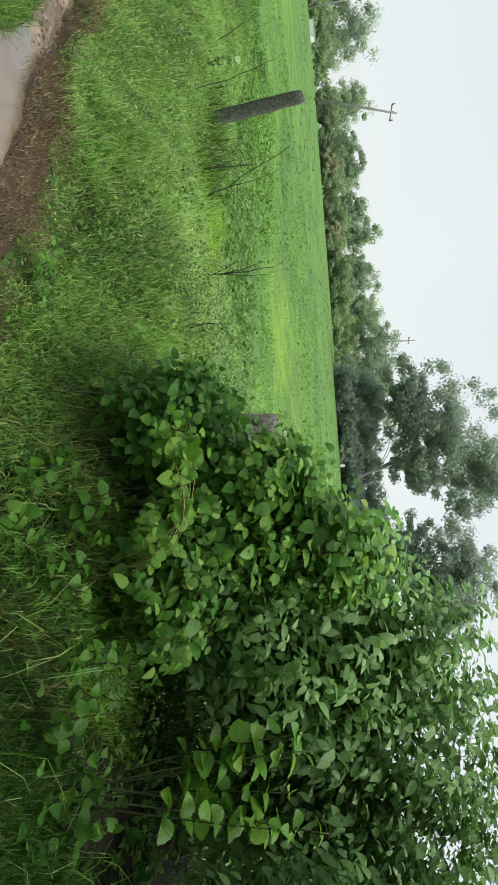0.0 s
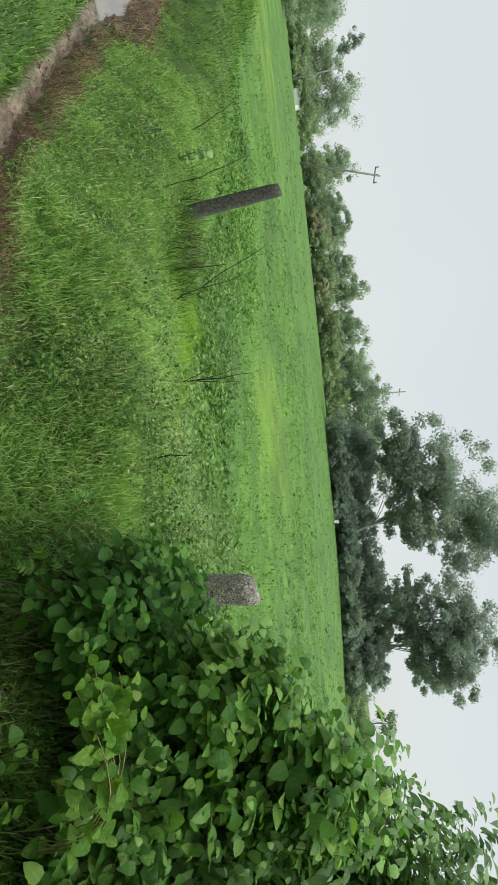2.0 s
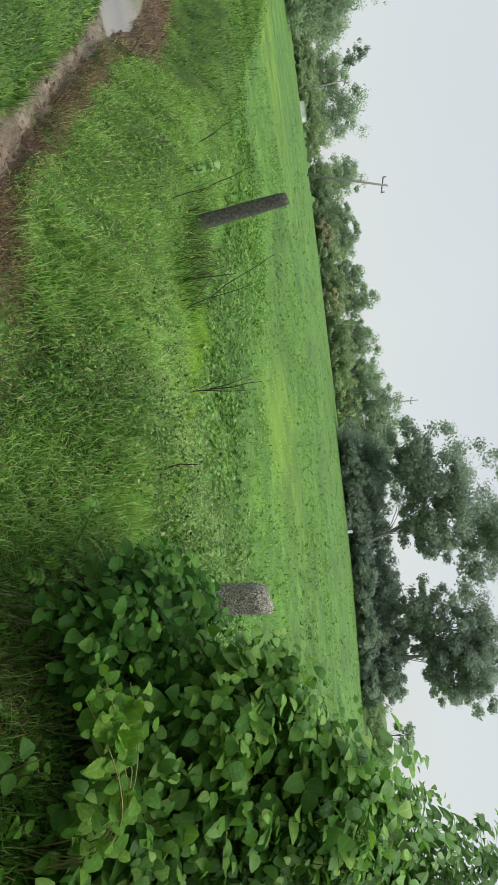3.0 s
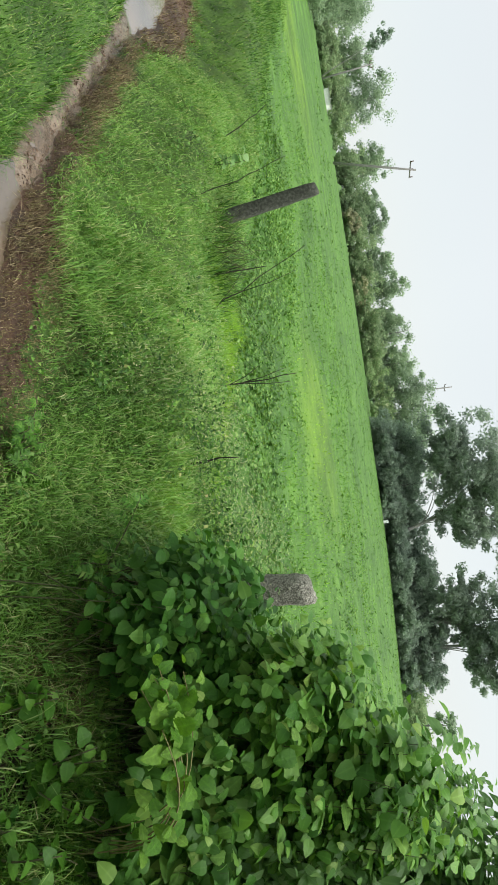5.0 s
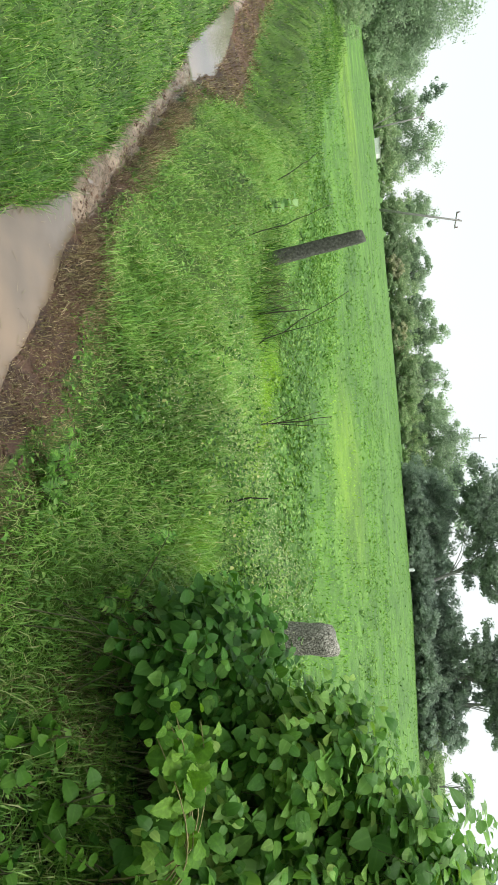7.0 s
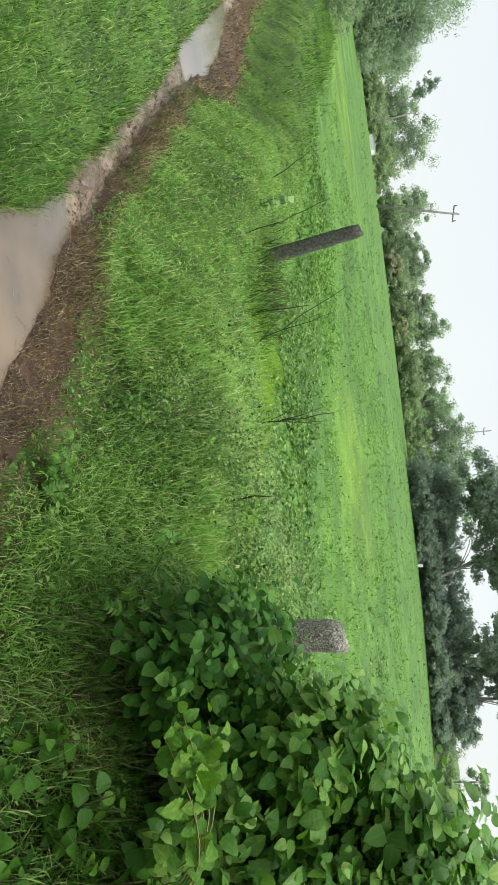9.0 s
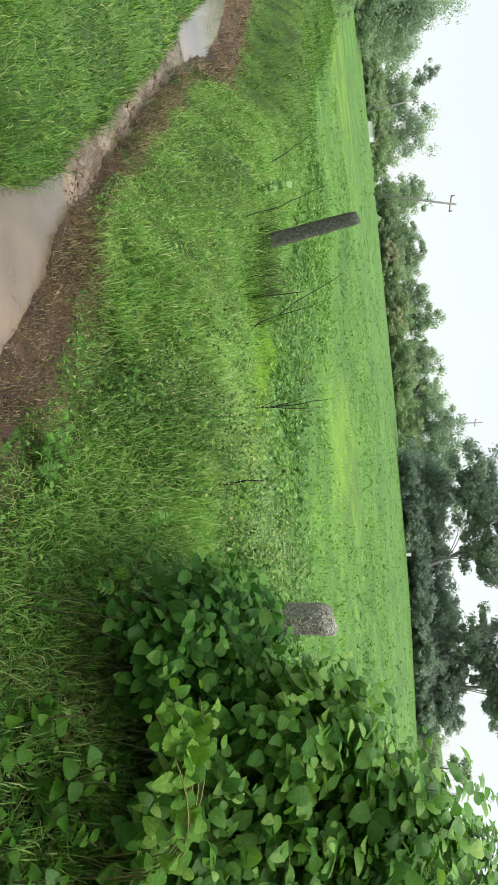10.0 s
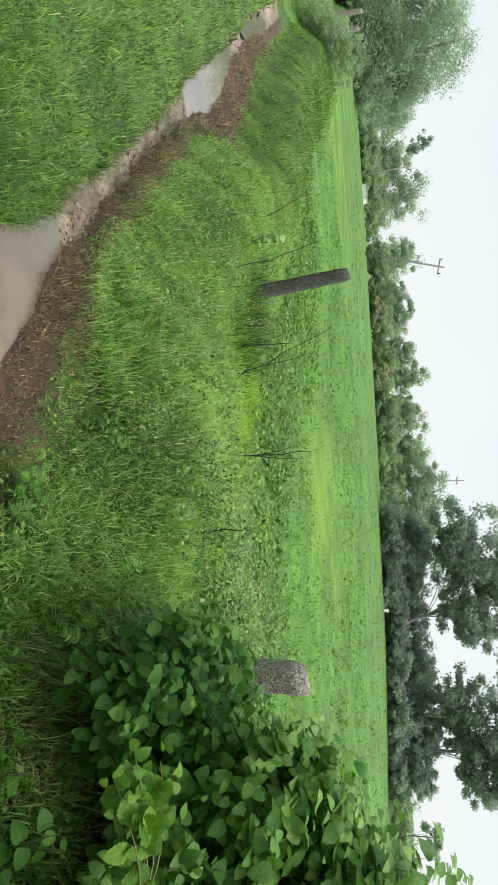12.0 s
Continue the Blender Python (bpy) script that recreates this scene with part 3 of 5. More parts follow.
def sow_from_camera(count, r_range, az_range, rng, keep=None):
    """Places that thin out with distance from the camera's spot, to look even from there."""
    r = np.exp(rng.uniform(math.log(r_range[0]), math.log(r_range[1]), count))
    az = np.radians(rng.uniform(*az_range, count))
    x, y = -0.2 + r * np.sin(az), 0.2 + r * np.cos(az)
    s, n = sn(x, y)
    if keep is not None:
        k = keep(s, n, x, y)
        x, y, s, n, r = x[k], y[k], s[k], n[k], r[k]
    return np.stack([x, y, ground_z(x, y) - 0.01], 1), r


def grass(name, material, label, count, r_range, length, width, seed, keep=None, curl=0.5, tilt=0.35, lean=(0, 0, 0), vary=0.5, az=(-54, 42), grow=0.0, short=True):
    """Blades get wider, and a little longer, with distance from the camera, where they stand for more than one."""
    rng = np.random.default_rng(seed)
    p, r = sow_from_camera(count, r_range, az, rng, keep)
    L = rng.uniform(*length, len(p)) * (1 - vary / 2 + vary * patchy(p[:, 0], p[:, 1])) * (1 + grow * np.clip(r - 6, 0, 40))
    W = rng.uniform(*width, len(p)) * np.clip(r / 3.0, 1, 4) * np.clip(r / 12.0, 1, 30) ** 0.7
    x, y = p[:, 0], p[:, 1]
    L = L * (0.65 + 0.7 * patchy(x, y, 4.0))
    tuft = np.stack([np.sin(x * 9 + 3 * np.sin(y * 7)), np.sin(y * 8 + 3 * np.sin(x * 6)), 0 * x], 1) * 0.4
    v, f = blades(p, L, W, tuft + np.asarray(lean), rng, curl, tilt, short)
    return tagged(new(name, tri_mesh(name, v, f, material)), label, "grass", kind="stuff")


def right_of_mud(s, n, x, y):
    return n > edges(s)[2] - 0.06


def left_of_water(s, n, x, y):
    return n < edges(s)[0] + 0.01


def bank(s, n, x, y):
    return (n > edges(s)[2] - 0.04 - 0.22 * np.random.default_rng(9).random(len(n)) * patchy(x, y, 3.0)) & (n < 1.9 + 0.3 * np.sin(s * 2.0)) & ~shade_grass(s, n)


def shade_grass(s, n):
    """Where the longer grass, darkened in colour for the shrubs' shade, takes over."""
    return s + 0.35 * n < np.random.default_rng(3).normal(-2.25, 0.35, len(s))


def open_field(s, n, x, y):
    return ((n > 1.3) | (s > 15)) & (y < 84) & (np.random.default_rng(1).random(len(n)) < np.where(s > 15, 1, smooth01((n - 1.1) / 0.9)))


def yellow_patch(s, n, x, y):
    return yellow_depth(x, y) < np.random.default_rng(2).uniform(0.1, 2.4, len(x))


grass("grass", M_GRASS, "dense wet green grass on the bank above the track", 125000, (1.6, 22), (0.05, 0.12), (0.0017, 0.0032), 11, bank, 1.0, 1.0, az=(-54, 60))
grass("grass", M_SHADED_GRASS, "long arching green grass beside the shrub, darkened for its shade", 95000, (1.2, 3.6), (0.09, 0.22), (0.0018, 0.0038), 12, lambda s, n, x, y: (n > edges(s)[2] + 0.02) & (n < 1.9) & shade_grass(s, n) & (np.random.default_rng(6).random(len(x)) > 0.975 * under_shrubs(x, y)) & (patchy(x, y, 1.3) > np.where(x > 0.4, 0.25, 0.0)), 1.0, 0.8, az=(-12, 80))
grass("grass", M_GRASS, "dense green grass on the far side of the track", 92000, (2.2, 24), (0.06, 0.14), (0.002, 0.0038), 13, left_of_water, 0.75, 0.6, az=(-62, -20))
grass("grass", M_GRASS, "long grass hanging over the edge of the water", 40000, (2.2, 14), (0.09, 0.2), (0.0024, 0.004), 14,
      lambda s, n, x, y: (n < edges(s)[0] + 0.02) & (n > edges(s)[0] - 0.1), 0.6, 0.5, (0.6, 0.6, 0), az=(-60, -20))


def strip_grass(name, material, label, count, s_range, n_range, length, width, seed, keep, curl=0.6, tilt=0.5, lean=(0, 0, 0), short=True, lift=0.0):
    rng = np.random.default_rng(seed)
    p, s, n = sow(count, s_range, n_range, rng, keep)
    L = rng.uniform(*length, len(p)) * (0.6 + 0.8 * patchy(p[:, 0], p[:, 1], 1.4))
    p[:, 2] += rng.uniform(0, lift, len(p))
    v, f = blades(p, L, rng.uniform(*width, len(p)), lean, rng, curl, tilt, short)
    return tagged(new(name, tri_mesh(name, v, f, material)), label, "grass", kind="stuff")


def muddy(s, n, x, y):
    return (n > edges(s)[1] - 0.01 + 0.06 * patchy(x, y, 4.0)) & (n < edges(s)[2] + 0.02 + (0.22 + 0.3 * smooth01((0.3 - s) / 0.8)) * patchy(x, y, 2.0) * np.random.default_rng(8).random(len(n)) ** 0.7) & (patchy(x + 3, y, 4.5) > 0.12)


strip_grass("grass", M_STRAND, "bright tangled grass strands on the slope of the bank", 56000, (-3.4, 6.5), (0.0, 1.9), (0.06, 0.13), (0.0024, 0.0044), 28, lambda s, n, x, y: (n > edges(s)[2] - 0.12 + 0.3 * patchy(x, y, 2.0)) & ~shade_grass(s, n), 1.2, 1.4, short=False, lift=0.08)
strip_grass("grass", M_STRAND, "tangled strands of grass on the far side of the track", 10000, (-2.0, 7.0), (-3.2, -0.3), (0.06, 0.14), (0.0022, 0.0038), 29, left_of_water, 1.0, 1.0, short=False, lift=0.06)
strip_grass("grass", M_STRAND, "bright curling grass strands on the near bank", 40000, (-2.8, 0.8), (0.1, 1.9), (0.08, 0.17), (0.0024, 0.0046), 32, lambda s, n, x, y: (n > edges(s)[2] + 0.06 + 0.3 * patchy(x, y, 2.6)) & (s + 0.35 * n > -2.4 - 0.5 * patchy(x, y, 3.0)), 1.2, 1.4, short=False, lift=0.1)
strip_grass("dry_grass", M_DRY, "trampled brown and olive grass at the edge of the mud", 210000, (-3.4, 4.5), (-0.3, 1.05), (0.03, 0.16), (0.0012, 0.0028), 15, muddy, 1.2, 1.3)
strip_grass("dry_grass", M_DRY, "withered olive-brown grass among the green of the near bank", 11000, (-3.2, -1.5), (0.4, 1.15), (0.07, 0.19), (0.0014, 0.0028), 38, lambda s, n, x, y: patchy(x, y, 2.4) + np.random.default_rng(10).normal(0, 0.12, len(n)) > 0.5, 1.1, 1.1, lift=0.06)
strip_grass("dry_grass", M_DRY, "sparse brown grass on the mud beside the pool", 22000, (4.5, 12), (-0.6, 0.9), (0.05, 0.15), (0.004, 0.007), 20, muddy, 0.8, 0.8)
strip_grass("dry_grass", M_DRY, "short brown grass along the far edge of the wet track", 36000, (-2, 10), (-1.3, -0.1), (0.04, 0.1), (0.0025, 0.005), 19,
            lambda s, n, x, y: (n < edges(s)[0] + 0.05) & (n > edges(s)[0] - 0.07), 0.8, 0.9)
strip_grass("grass", M_GRASS, "thick green grass farther along the bank", 40000, (4.0, 24), (-0.7, 1.8), (0.06, 0.15), (0.003, 0.007), 24,
            lambda s, n, x, y: n > edges(s)[2] + 0.02)
strip_grass("grass", M_GRASS, "tall pale tufts of grass at the field corner", 4500, (7.0, 26), (0.5, 2.3), (0.10, 0.22), (0.005, 0.010), 25,
            lambda s, n, x, y: patchy(x, y, 0.8) > 0.5, 0.45, 0.35)
strip_grass("grass", M_GRASS, "long grass round the foot of the leaning post", 1500, (1.6, 3.6), (1.1, 1.75), (0.2, 0.36), (0.004, 0.008), 26, lambda s, n, x, y: n > 0)
strip_grass("grass", M_YELLOW, "thin yellow-green grass along the fence line", 26000, (-3.0, 2.2), (1.25, 2.2), (0.10, 0.22), (0.0018, 0.0034), 30, lambda s, n, x, y: patchy(x, y, 0.9) > 0.3, 0.7, 0.7)
grass("field_grass", M_FIELD, "bright green grass of the open field", 70000, (4.0, 24), (0.04, 0.11), (0.0024, 0.0044), 16, lambda s, n, x, y: open_field(s, n, x, y) & ~yellow_patch(s, n, x, y), 0.9, 1.4)
grass("field_grass", M_FIELD, "short green grass of the far field", 22000, (18, 84), (0.05, 0.09), (0.0016, 0.003), 18, lambda s, n, x, y: open_field(s, n, x, y) & ~yellow_patch(s, n, x, y), 0.9, 1.6)
grass("field_grass", M_YELLOW, "patches of yellow-green grass in the field", 16000, (6.0, 30), (0.04, 0.11), (0.0024, 0.0044), 17, lambda s, n, x, y: open_field(s, n, x, y) & yellow_patch(s, n, x, y), 0.9, 1.4)


def leaf_carpet(name, material, label, count, s_range, n_range, size, height, seed, keep=None, shape=LEAF_FOLD):
    rng = np.random.default_rng(seed)
    p, s, n = sow(count, s_range, n_range, rng, keep)
    h = rng.uniform(*height, len(p)) * (0.4 + patchy(p[:, 0], p[:, 1], 1.5))
    p[:, 2] += h
    ang = rng.uniform(0, 2 * np.pi, len(p))
    tip = np.stack([np.cos(ang), np.sin(ang), rng.normal(0.1, 0.4, len(p))], 1)
    up = rng.normal(0, 0.45, (len(p), 3)) + (0, 0, 1)
    v, f = scatter(shape, frames(tip, up, rng.uniform(*size, len(p))), p)
    me = tri_mesh(name, v, f, material)
    if len(shape) > 2:
        ribbed(me, shape, len(p))
    return tagged(new(name, me), label, "plants", kind="stuff")


def weed_clumps(name, label, count, s_range, n_range, seed, size, per=9, keep=None, material=M_CROP):
    """Low leafy stalks: leaves stand out and droop round many short upright stems."""
    rng = np.random.default_rng(seed)
    p, s, n = sow(count, s_range, n_range, rng, keep)
    h = rng.uniform(0.05, 0.15, len(p)) * (0.6 + 0.8 * patchy(p[:, 0], p[:, 1], 1.7))
    k = np.repeat(np.arange(len(p)), per)
    q = rng.uniform(0.25, 1.0, len(k))
    ang = rng.uniform(0, 2 * np.pi, len(k))
    tip = np.stack([np.cos(ang), np.sin(ang), rng.normal(0.15, 0.45, len(k))], 1)
    at = p[k] + np.stack([0.01 * np.cos(ang), 0.01 * np.sin(ang), h[k] * q], 1)
    up = rng.normal(0, 0.3, (len(k), 3)) + (0, 0, 1)
    v, f = scatter(LEAF_FOLD, frames(tip, up, rng.uniform(*size, len(k)) * (1.15 - 0.5 * q)), at)
    return tagged(new(name, ribbed(tri_mesh(name, v, f, material), LEAF_FOLD, len(k))), label, "plants", kind="stuff")


def in_weed_band(s, n, x, y):
    far = np.random.default_rng(4).normal(0, 0.22, len(n))
    return (n > 1.95 + 0.2 * np.sin(s * 1.7) + far) & (n < 3.7 + 0.5 * np.sin(s * 0.9 + 1) + 2.5 * far) & (patchy(x, y, 1.9) + far > 0.25) & (yellow_depth(x, y) > 1.2)


weed_clumps("field_weeds", "dark low leafy weeds in a band behind the stone posts", 6800, (-7, 10), (1.5, 4.9), 21, (0.045, 0.09), 8, in_weed_band)
weed_clumps("field_weeds", "dark leafy weeds scattered in streaks over the field", 5000, (-16, 22), (4.0, 18), 22, (0.045, 0.09), 6, lambda s, n, x, y: (np.sin(n * 1.3 + 1.6 * np.sin(s * 0.5)) + patchy(x, y, 2.0) > 1.0) & (patchy(x, y, 0.5) > 0.4) & (yellow_depth(x, y) > 1.3))
weed_clumps("field_herbs", "low green herbs in tufts across the field", 9000, (-14, 20), (2.6, 17), 36, (0.04, 0.08), 5, lambda s, n, x, y: (patchy(x, y, 1.3) + 0.5 * patchy(x + 5, y, 3.1) > 0.68) & (yellow_depth(x, y) > 0.8) & (np.random.default_rng(5).random(len(n)) < 1.2 - n / 18))
weed_clumps("bank_herbs", "small pale-leaved herbs scattered in the grass of the bank", 620, (-2.6, 6.0), (0.35, 1.7), 37, (0.028, 0.06), 8, lambda s, n, x, y: (n > edges(s)[2] + 0.12) & (patchy(x, y, 2.7) > 0.42))
weed_clumps("field_herbs", "low dark herbs dotting the far part of the field", 5200, (-40, 50), (9, 46), 40, (0.09, 0.17), 4, lambda s, n, x, y: (y < 60) & (x < 20) & (patchy(x, y, 0.45) + 0.4 * patchy(x + 3, y, 1.1) > 0.62) & (yellow_depth(x, y) > 1.4))
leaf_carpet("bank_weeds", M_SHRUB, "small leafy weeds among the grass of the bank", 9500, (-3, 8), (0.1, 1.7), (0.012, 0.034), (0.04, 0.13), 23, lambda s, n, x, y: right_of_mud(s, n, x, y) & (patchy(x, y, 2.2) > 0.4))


# These weeds take the darkened leaf colour to look dim under the shrubs.
leaf_carpet("shade_weeds", M_SHRUB_SHADED, "broad-leaved weeds in the shade under the shrubs", 1300, (-4.6, -1.6), (0.6, 2.6), (0.03, 0.065), (0.02, 0.13), 27, lambda s, n, x, y: (x > 0.35) & (y > 2.0 - 0.45 * smooth01((x - 0.7) / 0.4)) & (y < 2.9), LEAF_BROAD)
strip_grass("grass", M_STRAND, "long straggling pale grass blades beside the shrubs", 750, (-5.0, -1.8), (0.45, 1.9), (0.22, 0.46), (0.0022, 0.0040), 35, lambda s, n, x, y: (patchy(x, y, 1.6) > 0.4) & (x > 0.1) & (y < 2.5), 0.8, 0.9, short=False)


# ---- mud clods and stray straws in the wet track ----
def clods(label, count, s_range, seed, size, material, keep):
    """Small flattened lumps, jittered corner by corner."""
    rng = np.random.default_rng(seed)
    p, s, n = sow(count, s_range, (-0.7, 0.8), rng, keep)
    rot = frames(rng.normal(size=p.shape) * (1, 1, 0.15), np.tile((0.0, 0, 1), (len(p), 1)), rng.uniform(*size, len(p)) ** 1.0)
    v, f = scatter((FLORET[0] * (1, 0.75, 0.55), FLORET[1]), rot, p + (0, 0, 0.008))
    v = v + rng.normal(0, size[0] * 0.3, v.shape)
    return tagged(new("mud_clods", tri_mesh("mud_clods", v, f, material, False)), label, "mud", kind="stuff")


M_CLOD = rough_material("wet_brown_mud", [(0.35, (0.045, 0.027, 0.017)), (0.65, (0.14, 0.085, 0.053))], 14.0, 0.5, 0.5)
clods("dark wet clods of mud along the pale silt strip", 7000, (-0.3, 5.2), 71, (0.005, 0.02), M_CLOD, lambda s, n, x, y: (n > edges(s)[0] - 0.03) & (n < edges(s)[2] + 0.02) & (patchy(x, y, 5.0) + 0.6 * np.abs((n - (edges(s)[0] + edges(s)[1]) / 2) / (edges(s)[1] - edges(s)[0])) > 0.55))
clods("crumbled brown mud at the edge of the bank", 9000, (-2.6, 9.5), 72, (0.005, 0.022), M_CLOD, lambda s, n, x, y: (n > edges(s)[1] - 0.02) & (n < edges(s)[2] + 0.05))


def floating_straws(label, count, s_range, seed):
    """Short dry bits lying on the water, thickest along its edges."""
    rng = np.random.default_rng(seed)
    s = rng.uniform(*s_range, count)
    l, r, _ = edges(s)
    q = np.where(rng.random(count) < 0.75, rng.beta(1.0, 9, count), rng.random(count))
    n = np.where(rng.random(count) < 0.7, r - (r - l) * q, l + (r - l) * q)
    x, y = xy(s, n)
    p = np.stack([x, y, track_z(s) + 0.006], 1)
    v, f = blades(p, rng.uniform(0.015, 0.07, count), rng.uniform(0.0012, 0.0028, count), (0, 0, 0), rng, 0.05, 1.3)
    v[:, 2] = np.maximum(np.repeat(p[:, 2], 7), p[:, 2].min()) + 0.15 * (v[:, 2] - np.repeat(p[:, 2], 7))
    return tagged(new("floating_straw", tri_mesh("floating_straw", v, f, M_DRY)), label, "straw", kind="stuff")


floating_straws("short dry straws and rotten bits lying on the muddy water", 120, (-1.4, 0.6), 75)


# ---- stone fence posts ----
def stone_post(base, top, width, depth, turn, material, label, seed):
    """A rough hewn slab: rows of uneven corners along a leaning line."""
    rng = np.random.default_rng(seed)
    base, top = np.array(base, dtype=float), np.array(top, dtype=float)
    ca, sa = math.cos(turn), math.sin(turn)
    rows, cols = 16, 20
    v = []
    for i in range(rows + 1):
        q = i / rows
        c0 = base + (top - base) * q
        for j in range(cols):
            ang = 2 * math.pi * j / cols
            cx, cy = math.cos(ang), math.sin(ang)
            k = 1 / max(abs(cx), abs(cy)) ** 0.88
            sh = 1.0 - 0.10 * q - (0.10 if i == rows else 0)
            g = 1 + 0.08 * noise.noise(Vector((cx * 2 + seed, cy * 2, q * 6))) + rng.normal(0, 0.02)
            px, py = cx * k * width / 2 * sh * g, cy * k * depth / 2 * sh * g
            v.append((c0[0] + ca * px - sa * py, c0[1] + sa * px + ca * py, c0[2] + (0.016 * cx if i >= rows - 1 else 0) + rng.normal(0, 0.003)))
    v += [tuple(base), tuple(top + np.array((0.005, 0, 0.01)))]
    f = []
    for i in range(rows):
        for j in range(cols):
            k = (j + 1) % cols
            p, q2, r, t = i * cols + j, i * cols + k, (i + 1) * cols + k, (i + 1) * cols + j
            f += [(p, q2, r), (p, r, t)]
    for j in range(cols):
        k = (j + 1) % cols
        f += [(len(v) - 2, k, j), (len(v) - 1, rows * cols + j, rows * cols + k)]
    ob = new("stone_fence_post", tri_mesh("stone_fence_post", np.array(v), np.array(f), material, False))
    return tagged(ob, label, "fence post", "stone posts along the field")


stone_post((-2.82, 6.2, 0.3), (-2.945, 6.2, 1.44), 0.135, 0.13, 0.3, M_STONE_DARK, "dark leaning granite post standing in the grass", 3)
stone_post((0.235, 3.5, 0.3), (0.29, 3.5, 1.245), 0.155, 0.13, 0.25, M_STONE, "pale speckled granite post rising out of the shrub", 5)
stone_post((-18.75, 20.0, 0.5), (-18.75, 20.0, 1.86), 0.16, 0.14, 0.5, M_STONE, "small far granite post among weeds at the field corner", 8)
stone_post((-18.05, 20.0, 0.5), (-18.1, 20.0, 1.7), 0.16, 0.14, 0.2, M_STONE, "small far granite post among weeds at the field corner", 9)


# ---- dry sticks ----
def stick(points, r0, label, forks=(), seed=0):
    pts = np.array(points, dtype=float)
    q = np.linspace(0, 1, 9)
    line = np.stack([np.interp(q, np.linspace(0, 1, len(pts)), pts[:, i]) for i in range(3)], 1)
    line[1:-1] += np.random.default_rng(seed).normal(0, 0.006, (7, 3))
    chunks = [tube(line, np.linspace(r0, r0 * 0.4, 9), 6, 0.08, seed)]
    for at, end in forks:
        a0 = line[int(at * 8)]
        chunks.append(tube([a0, (a0 + np.array(end)) / 2 + 0.01, end], [r0 * 0.55, r0 * 0.4, r0 * 0.25], 5, 0.05, seed + 1))
    v, f = join_arrays(chunks)
    return tagged(new("stick", tri_mesh("stick", v, f, M_TWIG)), label, "stick", "dry sticks along the fence")


stick([(-2.78, 5.5, 0.4), (-2.83, 5.5, 0.82), (-2.95, 5.5, 1.25)], 0.006, "thin dark leaning stick standing in the grass", seed=1)
stick([(-2.06, 5.5, 0.4), (-2.07, 5.5, 0.6), (-2.06, 5.5, 0.98)], 0.009, "dark upright dry stick in the grass", [(0.3, (-2.14, 5.5, 0.9))], 2)
stick([(-1.72, 5.5, 0.4), (-1.82, 5.5, 0.55), (-2.0, 5.5, 0.95), (-2.17, 5.5, 1.31)], 0.007, "long thin leaning dry twig with side shoots", [(0.6, (-1.98, 5.5, 1.2)), (0.35, (-2.1, 5.5, 0.8))], 3)
stick([(-1.13, 5.5, 0.4), (-1.13, 5.5, 0.6), (-1.14, 5.5, 1.1)], 0.008, "forked dark dry twig standing in the weeds", [(0.5, (-1.2, 5.5, 1.02)), (0.6, (-1.08, 5.5, 1.05)), (0.4, (-1.25, 5.5, 0.8))], 4)
stick([(-0.44, 4.1, 0.4), (-0.445, 4.1, 0.62), (-0.44, 4.1, 0.84)], 0.009, "short dark stick standing in the grass", seed=5)
stick([(-4.05, 7.0, 0.4), (-4.2, 7.0, 0.75), (-4.34, 7.0, 1.0)], 0.008, "short dark leaning stick in the grass", seed=6)


# ---- shrubs beside the track ----
def lobe_stems(center, radii, root, count, rng, low=-0.35, spread_root=0.14):
    """Arching stems from the root to the skin of a leafy dome."""
    stems = []
    c, r = np.array(center), np.array(radii)
    while len(stems) < count:
        d = rng.normal(size=3)
        d /= np.linalg.norm(d)
        if d[2] < low:
            continue
        end = c + r * d * rng.uniform(0.7, 1.04)
        b0 = np.array(root) + rng.normal(0, spread_root, 3) * (1, 1, 0)
        b0[2] = float(ground_z(b0[0], b0[1])) - 0.03
        mid = b0 + (end - b0) * 0.5 + np.array((0, 0, 0.22 * np.linalg.norm(end - b0)))
        t = np.linspace(0, 1, 9)[:, None]
        stems.append((1 - t) ** 2 * b0 + 2 * t * (1 - t) * mid + t * t * end)
    return stems


def leaves_on(stems, rng, size, step, start=0.35, droop=0.35, jitter=0.02):
    place, tip, up, sz = [], [], [], []
    for st in stems:
        seg = np.linalg.norm(np.diff(st, axis=0), axis=1)
        cum = np.concatenate([[0], np.cumsum(seg)])
        d0 = cum[-1] * start
        side0 = rng.uniform(0, np.pi)
        k = 0
        while d0 < cum[-1]:
            p = np.array([np.interp(d0, cum, st[:, i]) for i in range(3)])
            q = np.array([np.interp(min(d0 + 0.03, cum[-1] + 0.03), cum, st[:, i]) for i in range(3)])
            t = st[-1] - st[-2] if d0 + 0.03 > cum[-1] else q - p
            t = t / (np.linalg.norm(t) + 1e-9)
            a = np.cross(t, (0, 0, 1.0))
            a /= np.linalg.norm(a) + 1e-9
            b = np.cross(t, a)
            ang = side0 + (k % 2) * np.pi / 2
            sd = a * math.cos(ang) + b * math.sin(ang)
            for sign in (1, -1):
                place.append(p + rng.normal(0, jitter, 3))
                tip.append(sd * sign * 0.9 + t * 0.45 + np.array((0, 0, -droop)) + rng.normal(0, 0.25, 3))
                up.append(np.array((0, -0.45, 1.0)) + rng.normal(0, 0.35, 3))
                sz.append(rng.uniform(*size) * (0.65 if d0 > cum[-1] * 0.93 else 1))
            d0 += step * rng.uniform(0.7, 1.3)
            k += 1
    return np.array(place), np.array(tip), np.array(up), np.array(sz)


